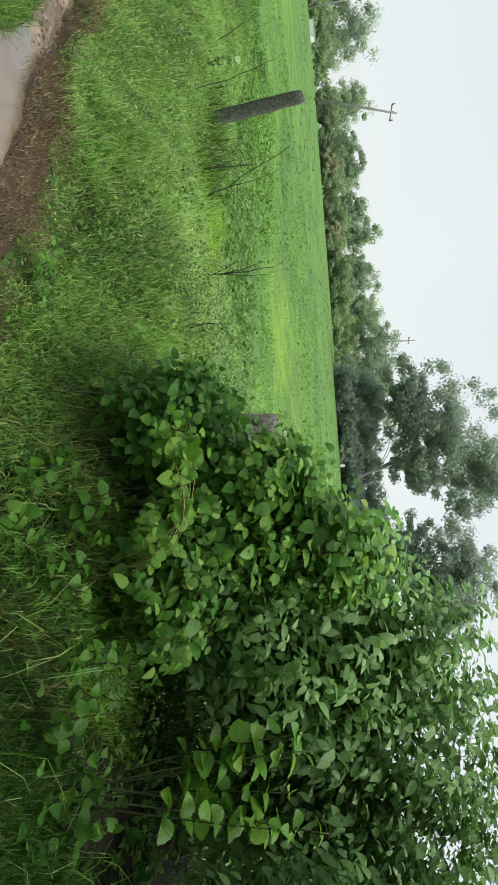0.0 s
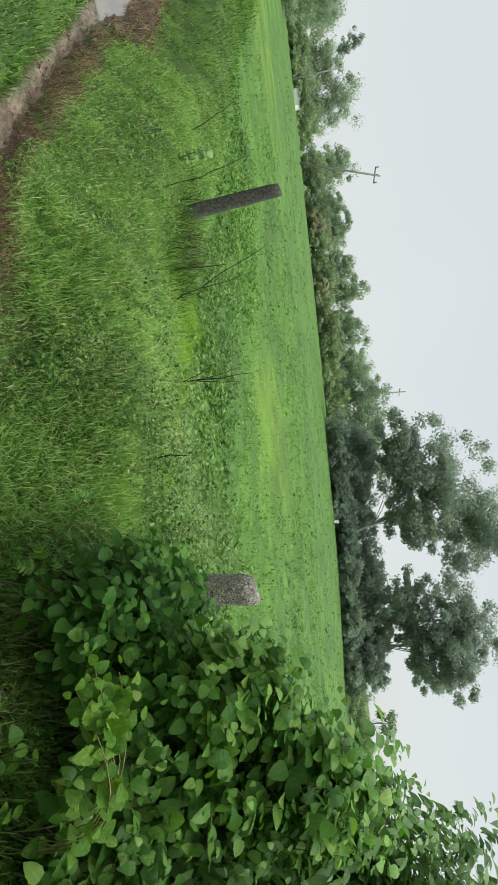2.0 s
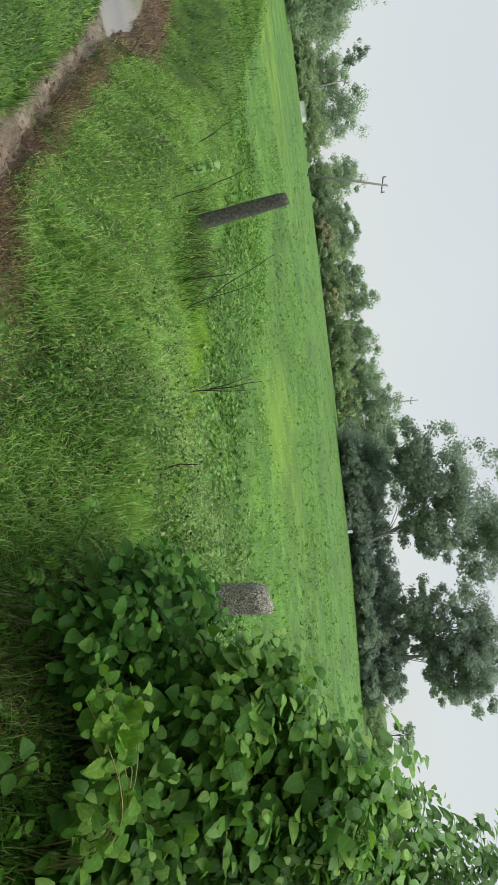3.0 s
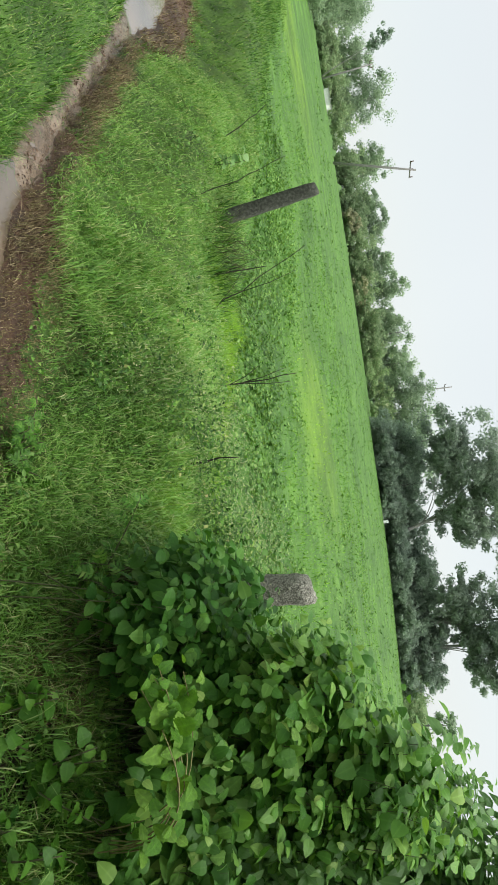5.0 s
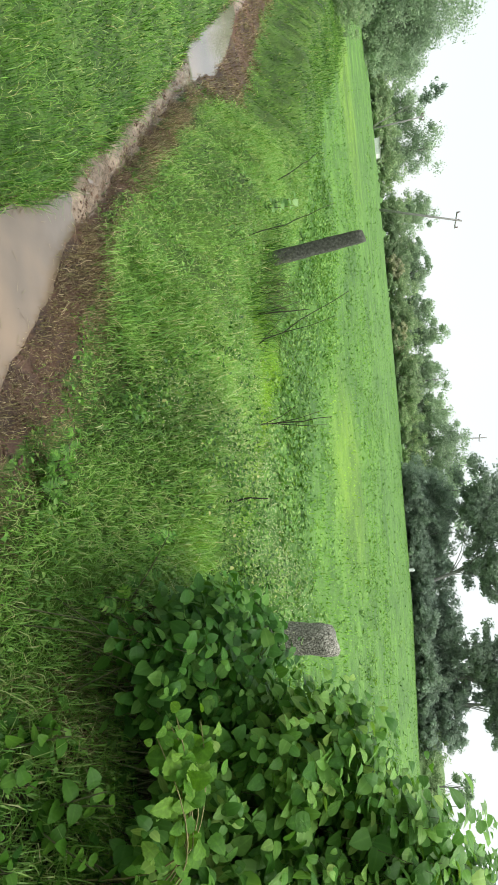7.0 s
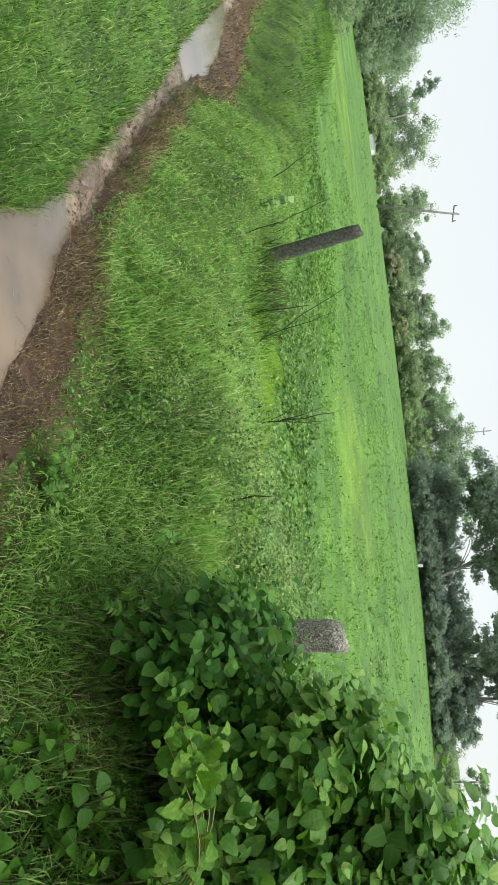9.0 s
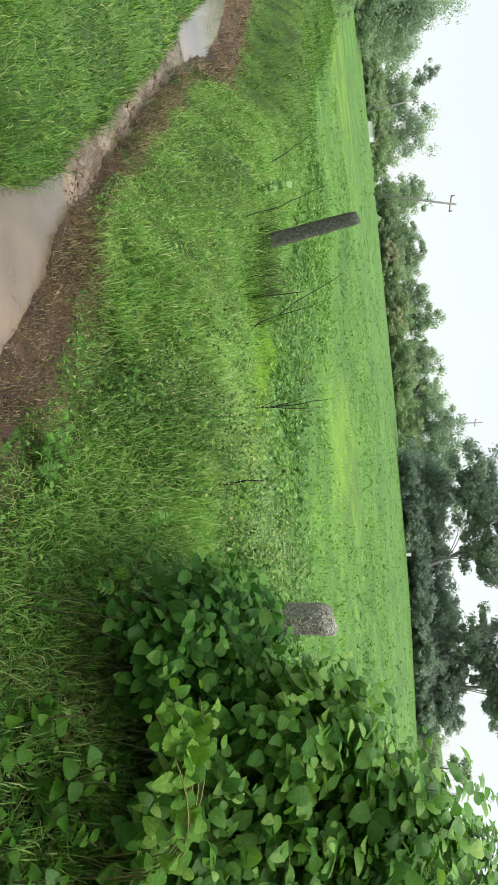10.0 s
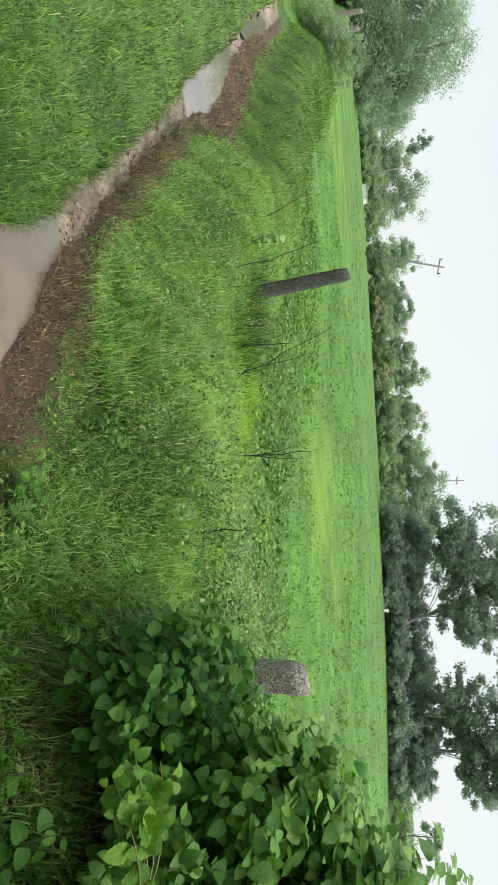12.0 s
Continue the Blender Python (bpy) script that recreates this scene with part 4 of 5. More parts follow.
def shrub(name, at, label, lobes, leaf, material, size, step, seed, picked=0, front=None, radius=0.0035, start=0.35, droop=0.35, category="shrub"):
    rng = np.random.default_rng(seed)
    at = (at[0], at[1], float(ground_z(at[0], at[1])))
    ob = thing(name, at, label, category)
    stems = []
    for center, radii, root, count, low in lobes:
        stems += lobe_stems(center, radii, root, count, rng, low)
    for i, st in enumerate(stems):
        part("stem", tri_mesh("stem", *tube(st[:-1], np.linspace(radius, radius * 0.25, 8), 4, 0.05, i), M_GREEN_STEM if leaf is LEAF_LONG else M_STEM), parent=ob)
    place, tip, up, sz = leaves_on(stems, rng, size, step, start, droop)
    rot = frames(tip, up, sz)
    own = np.zeros(len(place), dtype=bool)
    if picked:
        near = np.where(front(place))[0]
        own[rng.permutation(near)[:picked]] = True
        fine = LEAF_BROAD_FINE if leaf is LEAF_BROAD else leaf
        base = ribbed(tri_mesh("leaf", fine[0], fine[1], material), fine)
        for i in np.where(own)[0]:
            lf = part("leaf", base, parent=ob)
            m = np.eye(4)
            m[:3, :3], m[:3, 3] = rot[i], place[i]
            lf.matrix_basis = Matrix(m.tolist())
    v, f = scatter(leaf, rot[~own], place[~own])
    tagged(part("foliage", ribbed(tri_mesh("foliage", v, f, material), leaf, int((~own).sum())), parent=ob), kind="stuff")
    return ob


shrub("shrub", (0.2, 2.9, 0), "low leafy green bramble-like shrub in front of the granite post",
      [((0.26, 2.8, 0.88), (0.37, 0.42, 0.27), (0.3, 2.9, 0), 165, -0.8), ((0.30, 3.2, 0.86), (0.42, 0.2, 0.28), (0.35, 3.2, 0), 75, -0.5)], LEAF_BROAD, M_SHRUB_SHADED, (0.038, 0.078), 0.045, 31, 285, lambda p: p[:, 1] < 2.75, start=0.55)
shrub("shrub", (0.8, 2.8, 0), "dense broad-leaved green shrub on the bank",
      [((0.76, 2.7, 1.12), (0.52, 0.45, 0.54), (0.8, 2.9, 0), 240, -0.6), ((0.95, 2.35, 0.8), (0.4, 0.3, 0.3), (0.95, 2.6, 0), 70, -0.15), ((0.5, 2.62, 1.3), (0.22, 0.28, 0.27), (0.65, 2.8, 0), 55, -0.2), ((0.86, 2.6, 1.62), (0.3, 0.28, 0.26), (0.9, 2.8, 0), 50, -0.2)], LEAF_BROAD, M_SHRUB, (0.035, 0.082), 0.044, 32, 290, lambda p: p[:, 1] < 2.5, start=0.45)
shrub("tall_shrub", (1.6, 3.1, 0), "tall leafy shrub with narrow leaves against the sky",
      # The lobe at (2.5, 2.2) stands mostly out of view, added for its shade.
      [((1.35, 2.85, 1.45), (0.72, 0.6, 0.62), (1.5, 3.1, 0), 120, -0.6), ((2.0, 3.0, 1.75), (0.8, 0.6, 0.62), (1.9, 3.2, 0), 130, -0.7), ((1.42, 3.0, 2.0), (0.36, 0.3, 0.38), (1.5, 3.1, 0), 44, -0.3), ((0.95, 2.9, 1.8), (0.2, 0.15, 0.22), (1.1, 3.05, 0), 9, 0.2), ((2.7, 3.2, 1.3), (0.7, 0.6, 1.0), (2.6, 3.3, 0), 90, -0.6), ((2.5, 2.2, 1.35), (0.55, 0.6, 0.9), (2.5, 2.3, 0), 90, -0.6), ((2.15, 3.05, 2.4), (0.7, 0.55, 0.6), (2.1, 3.2, 0), 42, -0.5), ((2.7, 2.6, 2.2), (0.55, 0.6, 0.7), (2.7, 2.7, 0), 34, -0.6), ((2.0, 3.5, 0.85), (0.9, 0.25, 0.6), (2.0, 3.6, 0), 75, -0.8)], LEAF_LONG, M_PALED, (0.05, 0.09), 0.038, 33, 280, lambda p: (p[:, 1] < 2.8), 0.0022, start=0.4)


# Out of view: added to block sky light and darken the near grass.
shrub("tall_shrub", (2.9, 1.2, 0), "unseen tall shrub added to shade the near bank",
      [((2.9, 1.1, 1.8), (0.8, 0.9, 1.5), (3.0, 1.2, 0), 110, -0.6), ((2.2, 0.0, 2.0), (0.75, 0.8, 1.2), (2.5, -0.2, 0), 110, -0.6), ((1.3, -1.4, 2.1), (0.8, 0.6, 1.0), (1.6, -1.6, 0), 80, -0.6), ((2.0, 0.6, 2.6), (0.6, 0.7, 0.9), (2.5, 0.5, 0), 110, -0.6)], LEAF_FOLD, M_PALED, (0.18, 0.28), 0.1, 34)


def dry_shrub(at, label, seed):
    rng = np.random.default_rng(seed)
    z0 = float(ground_z(at[0], at[1]))
    ob = thing("dry_shrub", (at[0], at[1], z0), label, "shrub")
    for i in range(70):
        b0 = np.array((at[0], at[1], z0)) + rng.normal(0, 0.14, 3) * (1, 1, 0)
        e0 = b0 + np.array((rng.normal(0.1, 0.22), rng.normal(0, 0.2), rng.uniform(0.2, 0.5)))
        m0 = (b0 + e0) / 2 + rng.normal(0, 0.05, 3)
        part("twig", tri_mesh("twig", *tube([b0, m0, e0], [0.0020, 0.0014, 0.0008], 4, 0.05, i), M_STEM), parent=ob)
    return ob


dry_shrub((-2.35, 5.7), "wiry leafless dry shrub in the grass", 51)


def upright_plant(name, at, height, label, seed, size=(0.05, 0.08), material=None, stems=3, leaf=LEAF_BROAD, lean=0.06, category="plant", step=0.05, start=0.25):
    rng = np.random.default_rng(seed)
    z0 = float(ground_z(at[0], at[1]))
    ob = thing(name, (at[0], at[1], z0), label, category)
    lines = []
    for i in range(stems):
        b0 = np.array((at[0], at[1], z0)) + rng.normal(0, 0.03, 3) * (1, 1, 0)
        end = b0 + np.array((rng.normal(0, lean), rng.normal(0, lean), height * rng.uniform(0.8, 1.05)))
        t = np.linspace(0, 1, 10)[:, None]
        lines.append(b0 + (end - b0) * t + np.sin(t * 3.1) * rng.normal(0, 0.02, 3))
    for i, st in enumerate(lines):
        part("stem", tri_mesh("stem", *tube(st, np.linspace(0.005, 0.002, 10), 5, 0.05, i), M_STEM), parent=ob)
    place, tip, up, sz = leaves_on(lines, rng, size, step, start, 0.3, 0.006)
    v, f = scatter(leaf, frames(tip, up, sz), place)
    tagged(part("foliage", ribbed(tri_mesh("foliage", v, f, material or M_PALE), leaf, len(place)), parent=ob), kind="stuff")
    return ob


LEAF_TOOTHED = leaf_shape(0.42, 0.2, 0.3, 0.09, 6, 0.34)


def leaning_shoot(label, root, bend, tip, seed):
    """Thin pale shoots that lean out of the shrub and end in a compact bright tuft."""
    rng = np.random.default_rng(seed)
    z0 = float(ground_z(root[0], root[1]))
    ob = thing("young_plant", (root[0], root[1], z0), label, "plant")
    lines = []
    for i in range(7):
        b0 = np.array((root[0], root[1], z0)) + rng.normal(0, 0.04, 3)
        m0, e0 = np.array(bend) + rng.normal(0, 0.05, 3), np.array(tip) + rng.normal(0, 1, 3) * (0.042, 0.03, 0.036)
        t = np.linspace(0, 1, 14)[:, None]
        lines.append((1 - t) ** 2 * b0 + 2 * t * (1 - t) * m0 + t * t * e0)
        part("stem", tri_mesh("stem", *tube(lines[-1], np.linspace(0.003, 0.0015, 14), 4, 0.05, i), M_PALE_STEM), parent=ob)
    sets = [leaves_on(lines, rng, (0.035, 0.075), 0.03, 0.84, 0.15, 0.02), leaves_on(lines[:4], rng, (0.035, 0.065), 0.1, 0.4, 0.3, 0.02)]
    place, tips, ups, sz = (np.concatenate(q) for q in zip(*sets))
    ups = ups + np.array((0, -0.7, 0))
    base = ribbed(tri_mesh("leaf", *LEAF_TOOTHED[:2], M_PALE), LEAF_TOOTHED)
    for p, r in zip(place, frames(tips, ups, sz)):
        m = np.eye(4)
        m[:3, :3], m[:3, 3] = r, p
        part("leaf", base, parent=ob).matrix_basis = Matrix(m.tolist())
    return ob


leaning_shoot("light green leafy shoots leaning out of the dark shrub", (0.9, 2.35), (0.78, 2.0, 1.15), (0.29, 2.0, 0.99), 41)
for i, (x, y, h) in enumerate(((0.40, 2.2, 0.26), (0.62, 2.24, 0.26), (0.8, 2.1, 0.24), (0.66, 2.0, 0.2), (1.15, 2.0, 0.28), (1.36, 1.78, 0.3), (1.58, 1.8, 0.28), (0.98, 2.25, 0.24))):
    upright_plant("young_plant", (x, y), h, "small light green leafy seedling in the shaded grass", 42 + 10 * i, (0.04, 0.07), M_SEED, 3, LEAF_TOOTHED, step=0.05)
upright_plant("young_plant", (-0.5, 2.8), 0.16, "small pale green weed at the edge of the mud", 44, (0.04, 0.075), M_SEED, 7, LEAF_LOBED, lean=0.11, step=0.035)
for i, (x, y, h) in enumerate(((0.02, 2.82, 0.2), (0.12, 2.9, 0.22), (1.05, 2.4, 0.26), (1.2, 2.32, 0.24))):
    upright_plant("feathery_weed", (x, y), h, "dark green weed with deeply cut feathery leaves", 300 + i, (0.05, 0.085), M_SHRUB, 4, LEAF_LOBED, lean=0.1, category="weed", step=0.04)
upright_plant("sapling", (1.62, 2.02), 0.98, "bright yellow-green broad-leaved sapling beside the tall shrub", 330, (0.06, 0.1), M_PALE, 7, LEAF_TOOTHED, lean=0.16, step=0.075, start=0.5)
# The pale leaf colour stands in for this weed's sheen.
upright_plant("weed", (-3.25, 5.95), 0.35, "broad-leaved weed on the bank, paled for its sheen", 45, (0.05, 0.09), M_PALED, 2)


# ---- white-flowering weeds ----
def flowering_weed(at, height, label, seed, florets=270):
    rng = np.random.default_rng(seed)
    z0 = float(ground_z(at[0], at[1]))
    ob = thing("flowering_weed", (at[0], at[1], z0), label, "weed", "white-flowering weeds on the bank")
    stems, heads = [], []
    for i in range(9):
        b0 = np.array((at[0], at[1], z0))
        end = b0 + np.array((rng.normal(0, 0.17), rng.normal(0, 0.15), height * rng.uniform(0.55, 1.1)))
        stems.append(b0 + (end - b0) * np.linspace(0, 1, 6)[:, None])
        for k in range(florets // 9):
            h = end + rng.normal(0, 0.075, 3) * (1, 1, 0.8)
            heads.append(h)
    for i, st in enumerate(stems):
        part("stem", tri_mesh("stem", *tube(st, np.linspace(0.0022, 0.001, 6), 4, 0, i), M_GREEN_STEM), parent=ob)
    place, tip, up, sz = leaves_on(stems, rng, (0.018, 0.036), 0.03, 0.1, 0.1, 0.012)
    v, f = scatter(LEAF_FOLD, frames(tip, up, sz), place)
    tagged(part("foliage", tri_mesh("foliage", v, f, M_GRASS), parent=ob), kind="stuff")
    heads = np.array(heads)
    v, f = scatter(FLORET, np.eye(3)[None] * rng.uniform(0.0017, 0.0034, len(heads))[:, None, None], heads)
    tagged(part("blossom", tri_mesh("blossom", v, f, M_FLOWER), parent=ob, label="tiny white flower heads"), kind="stuff")
    return ob


for i, (x, y, h) in enumerate(((-1.05, 3.65, 0.35), (-0.94, 3.45, 0.32), (-1.2, 3.85, 0.3), (-0.85, 3.94, 0.4), (-0.7, 3.8, 0.36), (-0.52, 4.0, 0.42), (-0.95, 4.2, 0.34), (-0.35, 4.15, 0.42), (-0.18, 4.35, 0.42), (-0.2, 4.0, 0.42), (0.0, 4.5, 0.42), (0.07, 4.8, 0.36), (0.1, 4.15, 0.5), (0.02, 3.75, 0.48), (0.22, 3.3, 0.6), (0.05, 3.4, 0.48), (-0.6, 4.3, 0.34), (-0.75, 4.5, 0.3), (-1.5, 4.3, 0.26), (-1.3, 4.6, 0.24), (1.12, 2.36, 0.34), (-0.4, 3.6, 0.3))):
    flowering_weed((x, y), h, "white-flowering feathery green weed in the grass", 60 + i)


# ---- trees ----
def crown(center, radii, clumps, per, size, rng, gap=0.0, inner=0.45):
    c, r = np.array(center), np.array(radii)
    d = rng.normal(size=(clumps, 3))
    d /= np.linalg.norm(d, axis=1)[:, None]
    cc = c + d * r * rng.uniform(inner, 0.95, (clumps, 1))
    cr = r.mean() * rng.uniform(0.16, 0.34, clumps) * (1 - gap)
    e = rng.normal(size=(clumps, per, 3))
    e /= np.linalg.norm(e, axis=2)[..., None]
    p = cc[:, None] + e * cr[:, None, None] * rng.uniform(0.3, 1.0, (clumps, per, 1)) * (1.15, 1.15, 0.9)
    p = p.reshape(-1, 3)
    tip = np.cross(e.reshape(-1, 3), rng.normal(size=p.shape)) + rng.normal(0, 0.2, p.shape)
    up = e.reshape(-1, 3) * 0.7 + rng.normal(0, 0.25, p.shape) + (0, 0, 0.7)
    return scatter(LEAF_SPRAY, frames(tip, up, rng.uniform(*size, len(p))), p), cc


def tree(name, base, height, crowns, label, seed, material=None, clumps=40, per=60, size=(0.25, 0.5), trunk_r=0.18, lean=(0, 0), limbs=8, gap=0.0, inner=0.45, group="trees along the field"):
    rng = np.random.default_rng(seed)
    z0 = float(ground_z(base[0], base[1])) - 0.1
    ob = thing(name, (base[0], base[1], z0), label, "tree", group)
    leaf_chunks, tops = [], []
    for center, radii in crowns:
        (v, f), cc = crown(center, radii, clumps, per, size, rng, gap, inner)
        leaf_chunks.append((v, f))
        tops.append(cc)
    tops = np.concatenate(tops)
    b0 = np.array((base[0], base[1], z0))
    top = b0 + np.array((lean[0], lean[1], height * 0.8))
    t = np.linspace(0, 1, 8)[:, None]
    line = b0 + (top - b0) * t + np.sin(t * 3.1) * rng.normal(0, 0.02 * height, 3) * (1, 1, 0)
    chunks = [tube(line, np.linspace(trunk_r, trunk_r * 0.3, 8), 7, 0.05, seed)]
    for k in range(limbs):
        a0 = line[rng.integers(2, 7)]
        e0 = tops[rng.integers(len(tops))]
        mid = (a0 + e0) / 2 + np.array((0, 0, 0.06 * height)) * rng.normal(0.4, 0.6)
        q = np.linspace(0, 1, 6)[:, None]
        chunks.append(tube((1 - q) ** 2 * a0 + 2 * q * (1 - q) * mid + q * q * e0, np.linspace(trunk_r * 0.25, trunk_r * 0.05, 6), 5, 0.03, seed + k))
    v, f = join_arrays(chunks)
    part("trunk", tri_mesh("trunk", v, f, M_BARK), parent=ob, label="grey-brown trunk with limbs")
    v, f = join_arrays(leaf_chunks)
    tagged(part("crown", tri_mesh("crown", v, f, material or M_TREE), parent=ob), kind="stuff")
    return ob


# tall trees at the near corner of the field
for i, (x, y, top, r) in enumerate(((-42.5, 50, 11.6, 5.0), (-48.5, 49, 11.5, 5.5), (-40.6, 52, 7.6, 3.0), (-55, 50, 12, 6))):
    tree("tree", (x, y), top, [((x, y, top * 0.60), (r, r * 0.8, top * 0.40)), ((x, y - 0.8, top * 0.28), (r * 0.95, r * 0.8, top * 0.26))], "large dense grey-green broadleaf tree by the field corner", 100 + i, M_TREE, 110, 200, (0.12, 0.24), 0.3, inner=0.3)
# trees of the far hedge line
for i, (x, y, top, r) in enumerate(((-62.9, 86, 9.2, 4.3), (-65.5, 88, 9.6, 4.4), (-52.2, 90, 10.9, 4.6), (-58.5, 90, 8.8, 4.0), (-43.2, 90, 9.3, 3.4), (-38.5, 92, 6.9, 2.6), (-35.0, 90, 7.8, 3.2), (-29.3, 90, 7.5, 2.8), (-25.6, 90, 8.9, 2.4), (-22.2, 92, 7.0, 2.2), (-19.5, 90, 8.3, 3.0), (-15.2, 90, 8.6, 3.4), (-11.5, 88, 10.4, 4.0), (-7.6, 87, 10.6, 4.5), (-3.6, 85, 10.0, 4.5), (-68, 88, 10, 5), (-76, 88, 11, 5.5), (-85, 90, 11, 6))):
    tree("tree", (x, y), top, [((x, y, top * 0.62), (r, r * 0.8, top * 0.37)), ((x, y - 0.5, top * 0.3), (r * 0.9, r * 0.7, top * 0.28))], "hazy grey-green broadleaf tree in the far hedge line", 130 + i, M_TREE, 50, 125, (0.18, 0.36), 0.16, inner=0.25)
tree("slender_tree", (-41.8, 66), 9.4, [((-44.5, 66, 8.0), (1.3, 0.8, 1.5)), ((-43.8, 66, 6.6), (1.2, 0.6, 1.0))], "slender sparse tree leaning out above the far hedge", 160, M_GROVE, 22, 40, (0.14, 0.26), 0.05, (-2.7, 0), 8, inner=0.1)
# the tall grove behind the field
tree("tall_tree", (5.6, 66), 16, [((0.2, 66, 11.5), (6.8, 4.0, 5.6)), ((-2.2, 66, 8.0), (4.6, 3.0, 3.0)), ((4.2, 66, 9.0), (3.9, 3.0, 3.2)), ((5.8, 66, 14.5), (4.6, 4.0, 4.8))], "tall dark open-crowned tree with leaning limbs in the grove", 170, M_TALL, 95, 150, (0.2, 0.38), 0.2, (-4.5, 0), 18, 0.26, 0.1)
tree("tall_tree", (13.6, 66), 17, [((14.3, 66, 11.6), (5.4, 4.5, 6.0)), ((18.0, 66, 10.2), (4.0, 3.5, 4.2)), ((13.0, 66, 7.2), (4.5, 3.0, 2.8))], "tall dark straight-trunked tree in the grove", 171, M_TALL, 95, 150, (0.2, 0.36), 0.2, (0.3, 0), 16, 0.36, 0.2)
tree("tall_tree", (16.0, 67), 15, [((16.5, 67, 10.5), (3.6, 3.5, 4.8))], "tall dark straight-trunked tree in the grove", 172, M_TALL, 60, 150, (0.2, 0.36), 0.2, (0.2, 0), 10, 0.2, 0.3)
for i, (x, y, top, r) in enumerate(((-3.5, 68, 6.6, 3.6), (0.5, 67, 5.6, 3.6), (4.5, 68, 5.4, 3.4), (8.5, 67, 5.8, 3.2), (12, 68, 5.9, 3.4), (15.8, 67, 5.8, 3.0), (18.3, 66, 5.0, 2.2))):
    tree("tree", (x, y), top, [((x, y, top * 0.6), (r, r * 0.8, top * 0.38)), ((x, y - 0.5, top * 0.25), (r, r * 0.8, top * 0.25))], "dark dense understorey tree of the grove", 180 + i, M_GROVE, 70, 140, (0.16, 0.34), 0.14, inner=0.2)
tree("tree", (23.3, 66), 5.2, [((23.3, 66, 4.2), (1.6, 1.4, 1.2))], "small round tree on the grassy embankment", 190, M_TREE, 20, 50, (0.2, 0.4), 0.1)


def bush_row(label, x0, x1, y0, y1, top, count, seed, material, size=(0.17, 0.34)):
    rng = np.random.default_rng(seed)
    chunks = []
    for k in range(count):
        x = rng.uniform(x0, x1)
        y = y0 + (y1 - y0) * (x - x0) / (x1 - x0) + rng.normal(0, 0.8)
        h = rng.uniform(*top)
        z0 = float(ground_z(x, y))
        (v, f), _ = crown((x, y, z0 + h * 0.45), (h * 0.6, h * 0.5, h * 0.5), 9, 52, size, rng, 0.0, 0.2)
        chunks.append((v, f))
    v, f = join_arrays(chunks)
    return tagged(new("hedge", tri_mesh("hedge", v, f, material)), label, "hedge", kind="stuff")


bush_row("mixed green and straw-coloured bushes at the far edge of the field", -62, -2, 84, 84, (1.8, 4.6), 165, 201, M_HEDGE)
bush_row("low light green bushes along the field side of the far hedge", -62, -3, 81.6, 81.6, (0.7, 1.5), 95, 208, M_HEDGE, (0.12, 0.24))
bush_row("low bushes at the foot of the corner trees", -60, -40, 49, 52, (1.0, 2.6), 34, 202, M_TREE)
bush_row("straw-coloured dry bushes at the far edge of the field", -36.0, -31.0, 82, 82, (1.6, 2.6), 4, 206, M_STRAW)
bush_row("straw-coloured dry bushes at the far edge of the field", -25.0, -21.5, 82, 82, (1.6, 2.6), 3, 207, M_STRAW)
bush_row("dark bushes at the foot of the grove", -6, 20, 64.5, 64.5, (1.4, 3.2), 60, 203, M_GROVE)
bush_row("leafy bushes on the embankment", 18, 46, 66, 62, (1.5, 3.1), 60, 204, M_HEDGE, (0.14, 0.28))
bush_row("weedy bushes around the far stone posts", -24, -15.5, 19.6, 18.0, (0.85, 1.35), 110, 205, M_HEDGE, (0.035, 0.08))


# ---- far things ----
def utility_pole(base, top, radius, arm, arm_dir, arm_drop, label):
    ob = thing("utility_pole", base, label, "utility pole", "utility poles beyond the field")
    b0, t0 = np.array(base, dtype=float), np.array(top, dtype=float)
    v, f = tube([b0, (b0 + t0) / 2, t0], [radius * 1.2, radius, radius * 0.8], 10)
    part("pole", tri_mesh("pole", v, f, M_POLE), parent=ob)
    c0 = t0 + (b0 - t0) / np.linalg.norm(b0 - t0) * arm_drop
    d0 = np.array(arm_dir, dtype=float)
    d0 /= np.linalg.norm(d0)
    v, f = tube([c0 - d0 * arm / 2, c0, c0 + d0 * arm / 2], radius * 0.6, 4)
    bar = part("crossarm", tri_mesh("crossarm", v, f, M_POLE), parent=ob)
    for k in (-0.46, 0.46, 0.0):
        p = c0 + d0 * arm * k + np.array((0, -0.02, 0.0))
        v, f = tube([p, p + (0, 0, 0.12), p + (0, 0, 0.2), p + (0, 0, 0.3)], [0.03, 0.07, 0.05, 0.06], 8)
        part("insulator", tri_mesh("insulator", v, f, M_PORCELAIN), parent=bar)
    return ob


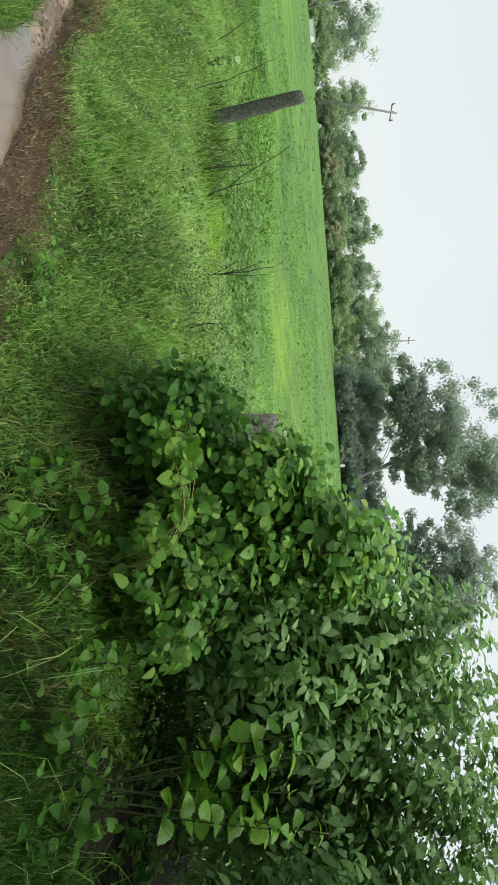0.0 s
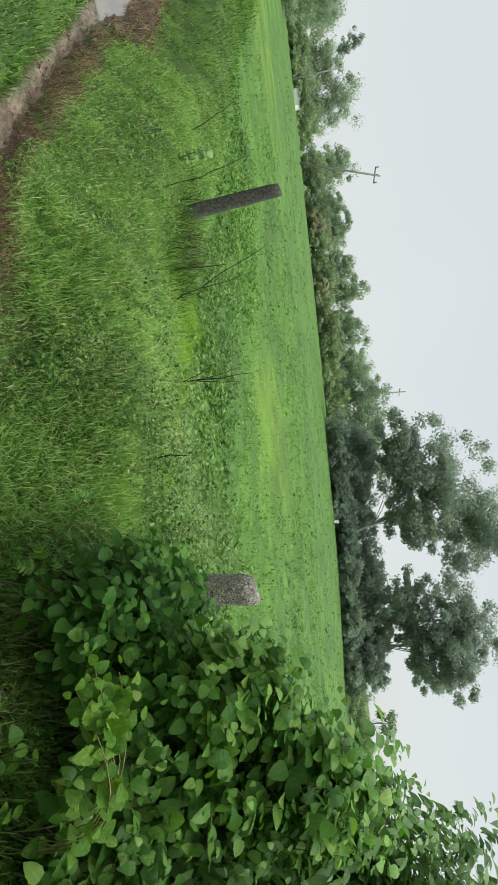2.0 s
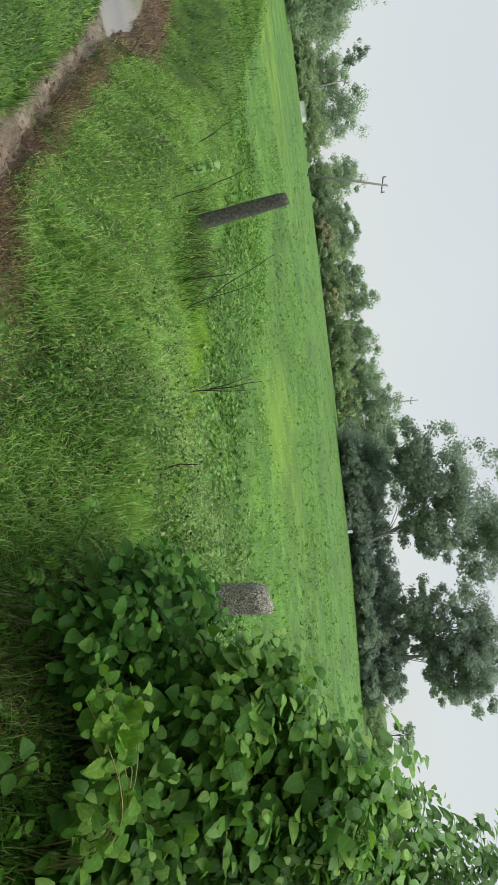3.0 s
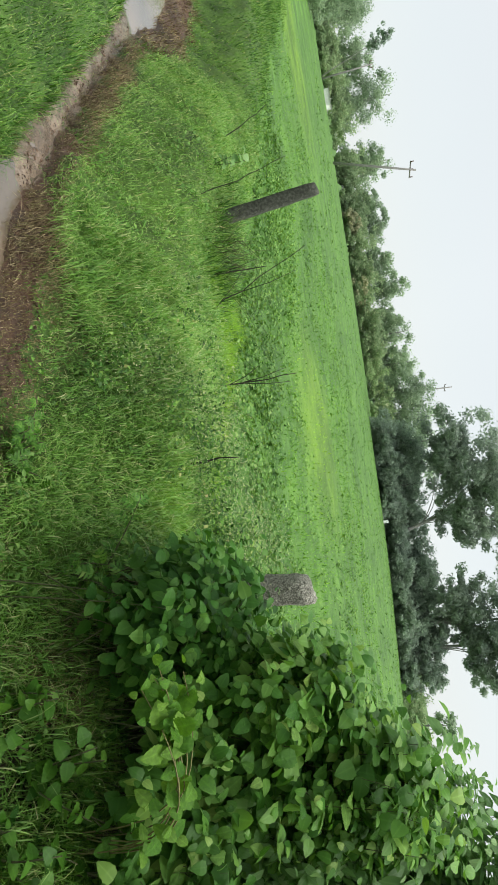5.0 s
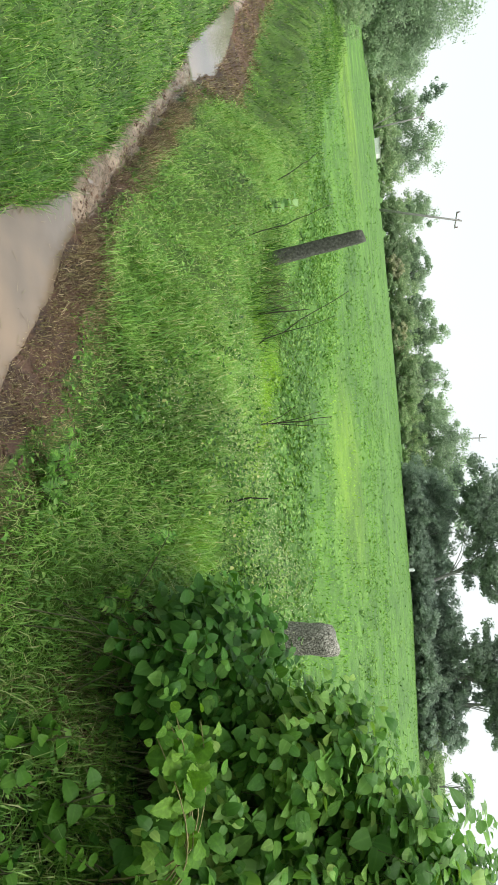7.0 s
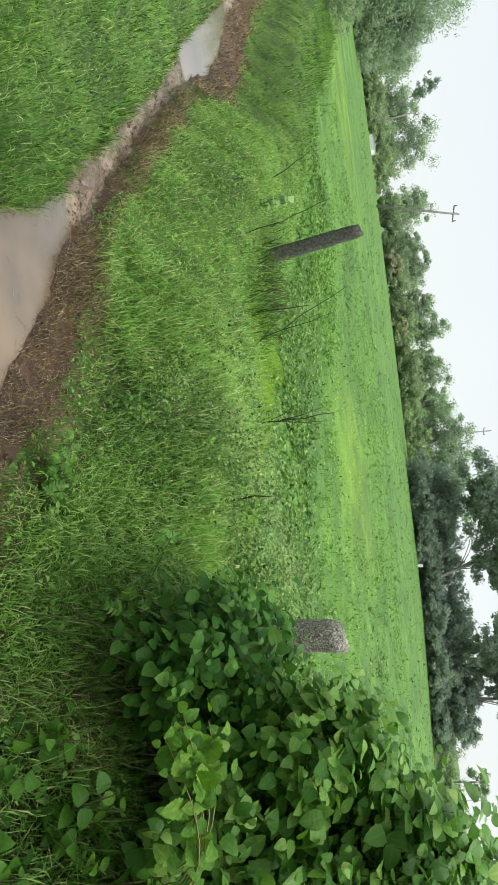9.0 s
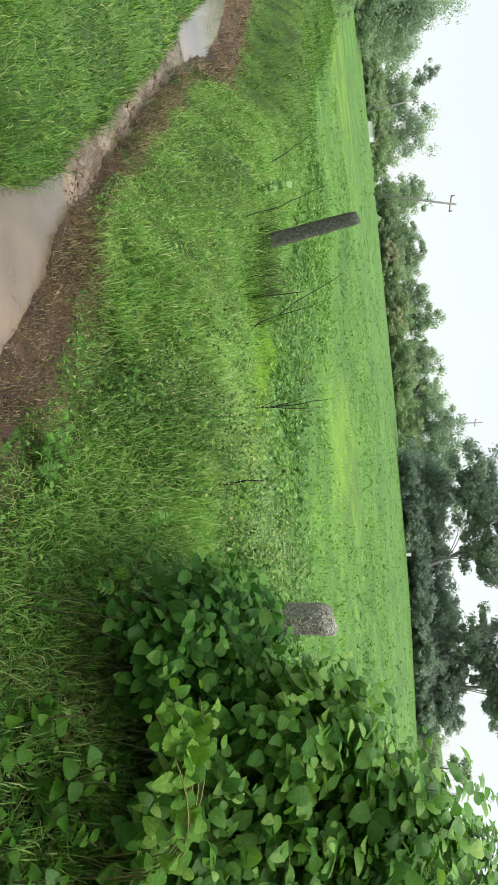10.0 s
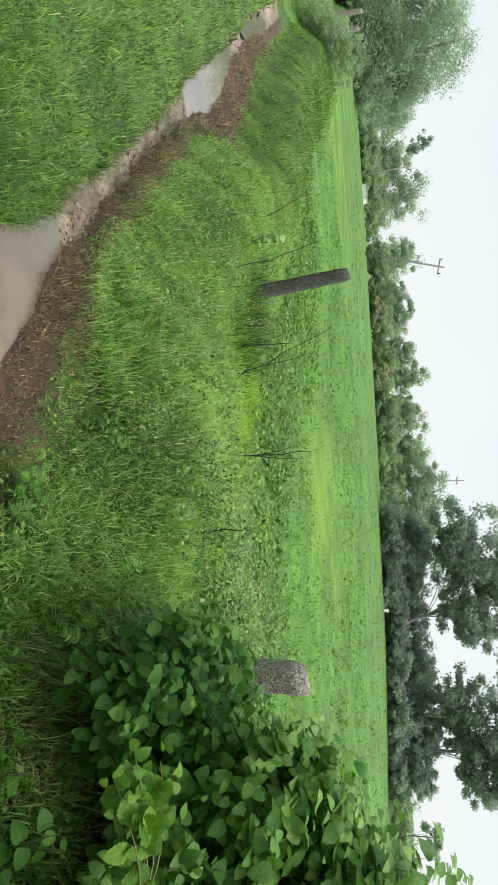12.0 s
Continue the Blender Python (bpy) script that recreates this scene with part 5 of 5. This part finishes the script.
utility_pole((-32.45, 65.3, 0.45), (-29.72, 65.3, 8.92), 0.115, 1.7, (1.6, 0, -0.37), 0.58, "leaning weathered utility pole with one crossarm")
utility_pole((-50.1, 79.5, 0.6), (-50.4, 79.5, 7.3), 0.1, 0.9, (1, 0, 0), 0.25, "slender pole standing before the far trees")
utility_pole((-18.6, 146, 0.45), (-17.9, 146, 18.4), 0.16, 1.5, (1.3, 0, -0.25), 1.5, "distant upright utility pole with one crossarm")


def box(lo, hi):
    bm = bmesh.new()
    bmesh.ops.create_cube(bm, size=1.0)
    for v in bm.verts:
        v.co = Vector([(l + h) / 2 + c * (h - l) for c, l, h in zip(v.co, lo, hi)])
    bmesh.ops.bevel(bm, geom=bm.edges[:], offset=0.02, segments=1, affect="EDGES")
    return bm


def small_house(x0, x1, y, z0, label):
    ob = thing("house", ((x0 + x1) / 2, y, z0), label, "house")
    part("wall", box((x0, y, z0), (x1, y + 2, z0 + 1.5)), M_WHITE, ob)
    bm = box((x0 - 0.1, y - 0.1, z0 + 1.5), (x1 + 0.1, y + 2.1, z0 + 1.56))
    part("roof", bm, M_ROOF, ob, "grey flat roof slab")
    return ob


small_house(-49.1, -46.9, 80, 0.22, "small low white-walled house at the far hedge")
tagged(part("boundary_stone", box((3.45, 62.0, 0.85), (3.72, 62.2, 1.5)), M_WHITE), "small white marker stone at the foot of the grove", "stone")

# grassy embankment with a pale edge behind the grove
ex = np.linspace(17, 80, 40)
prof = np.array([(-6, 0.0), (-3, 1.6), (-0.6, 2.6), (0.6, 2.75), (4, 2.6), (10, 0)])
ev = np.array([(x, 70 + p[0] - 0.12 * (x - 17), 0.25 + 0.85 * p[1] * min(1, (x - 17) / 3 + 0.4) + 0.06 * math.sin(x * 2.2 + p[0])) for x in ex for p in prof])
ef = []
for i in range(len(ex) - 1):
    for j in range(len(prof) - 1):
        q = i * len(prof) + j
        ef += [(q, q + len(prof), q + len(prof) + 1), (q, q + len(prof) + 1, q + 1)]
tagged(new("embankment", tri_mesh("embankment", ev, np.array(ef), M_BANK)), "grassy embankment behind the field", "embankment", kind="structure")
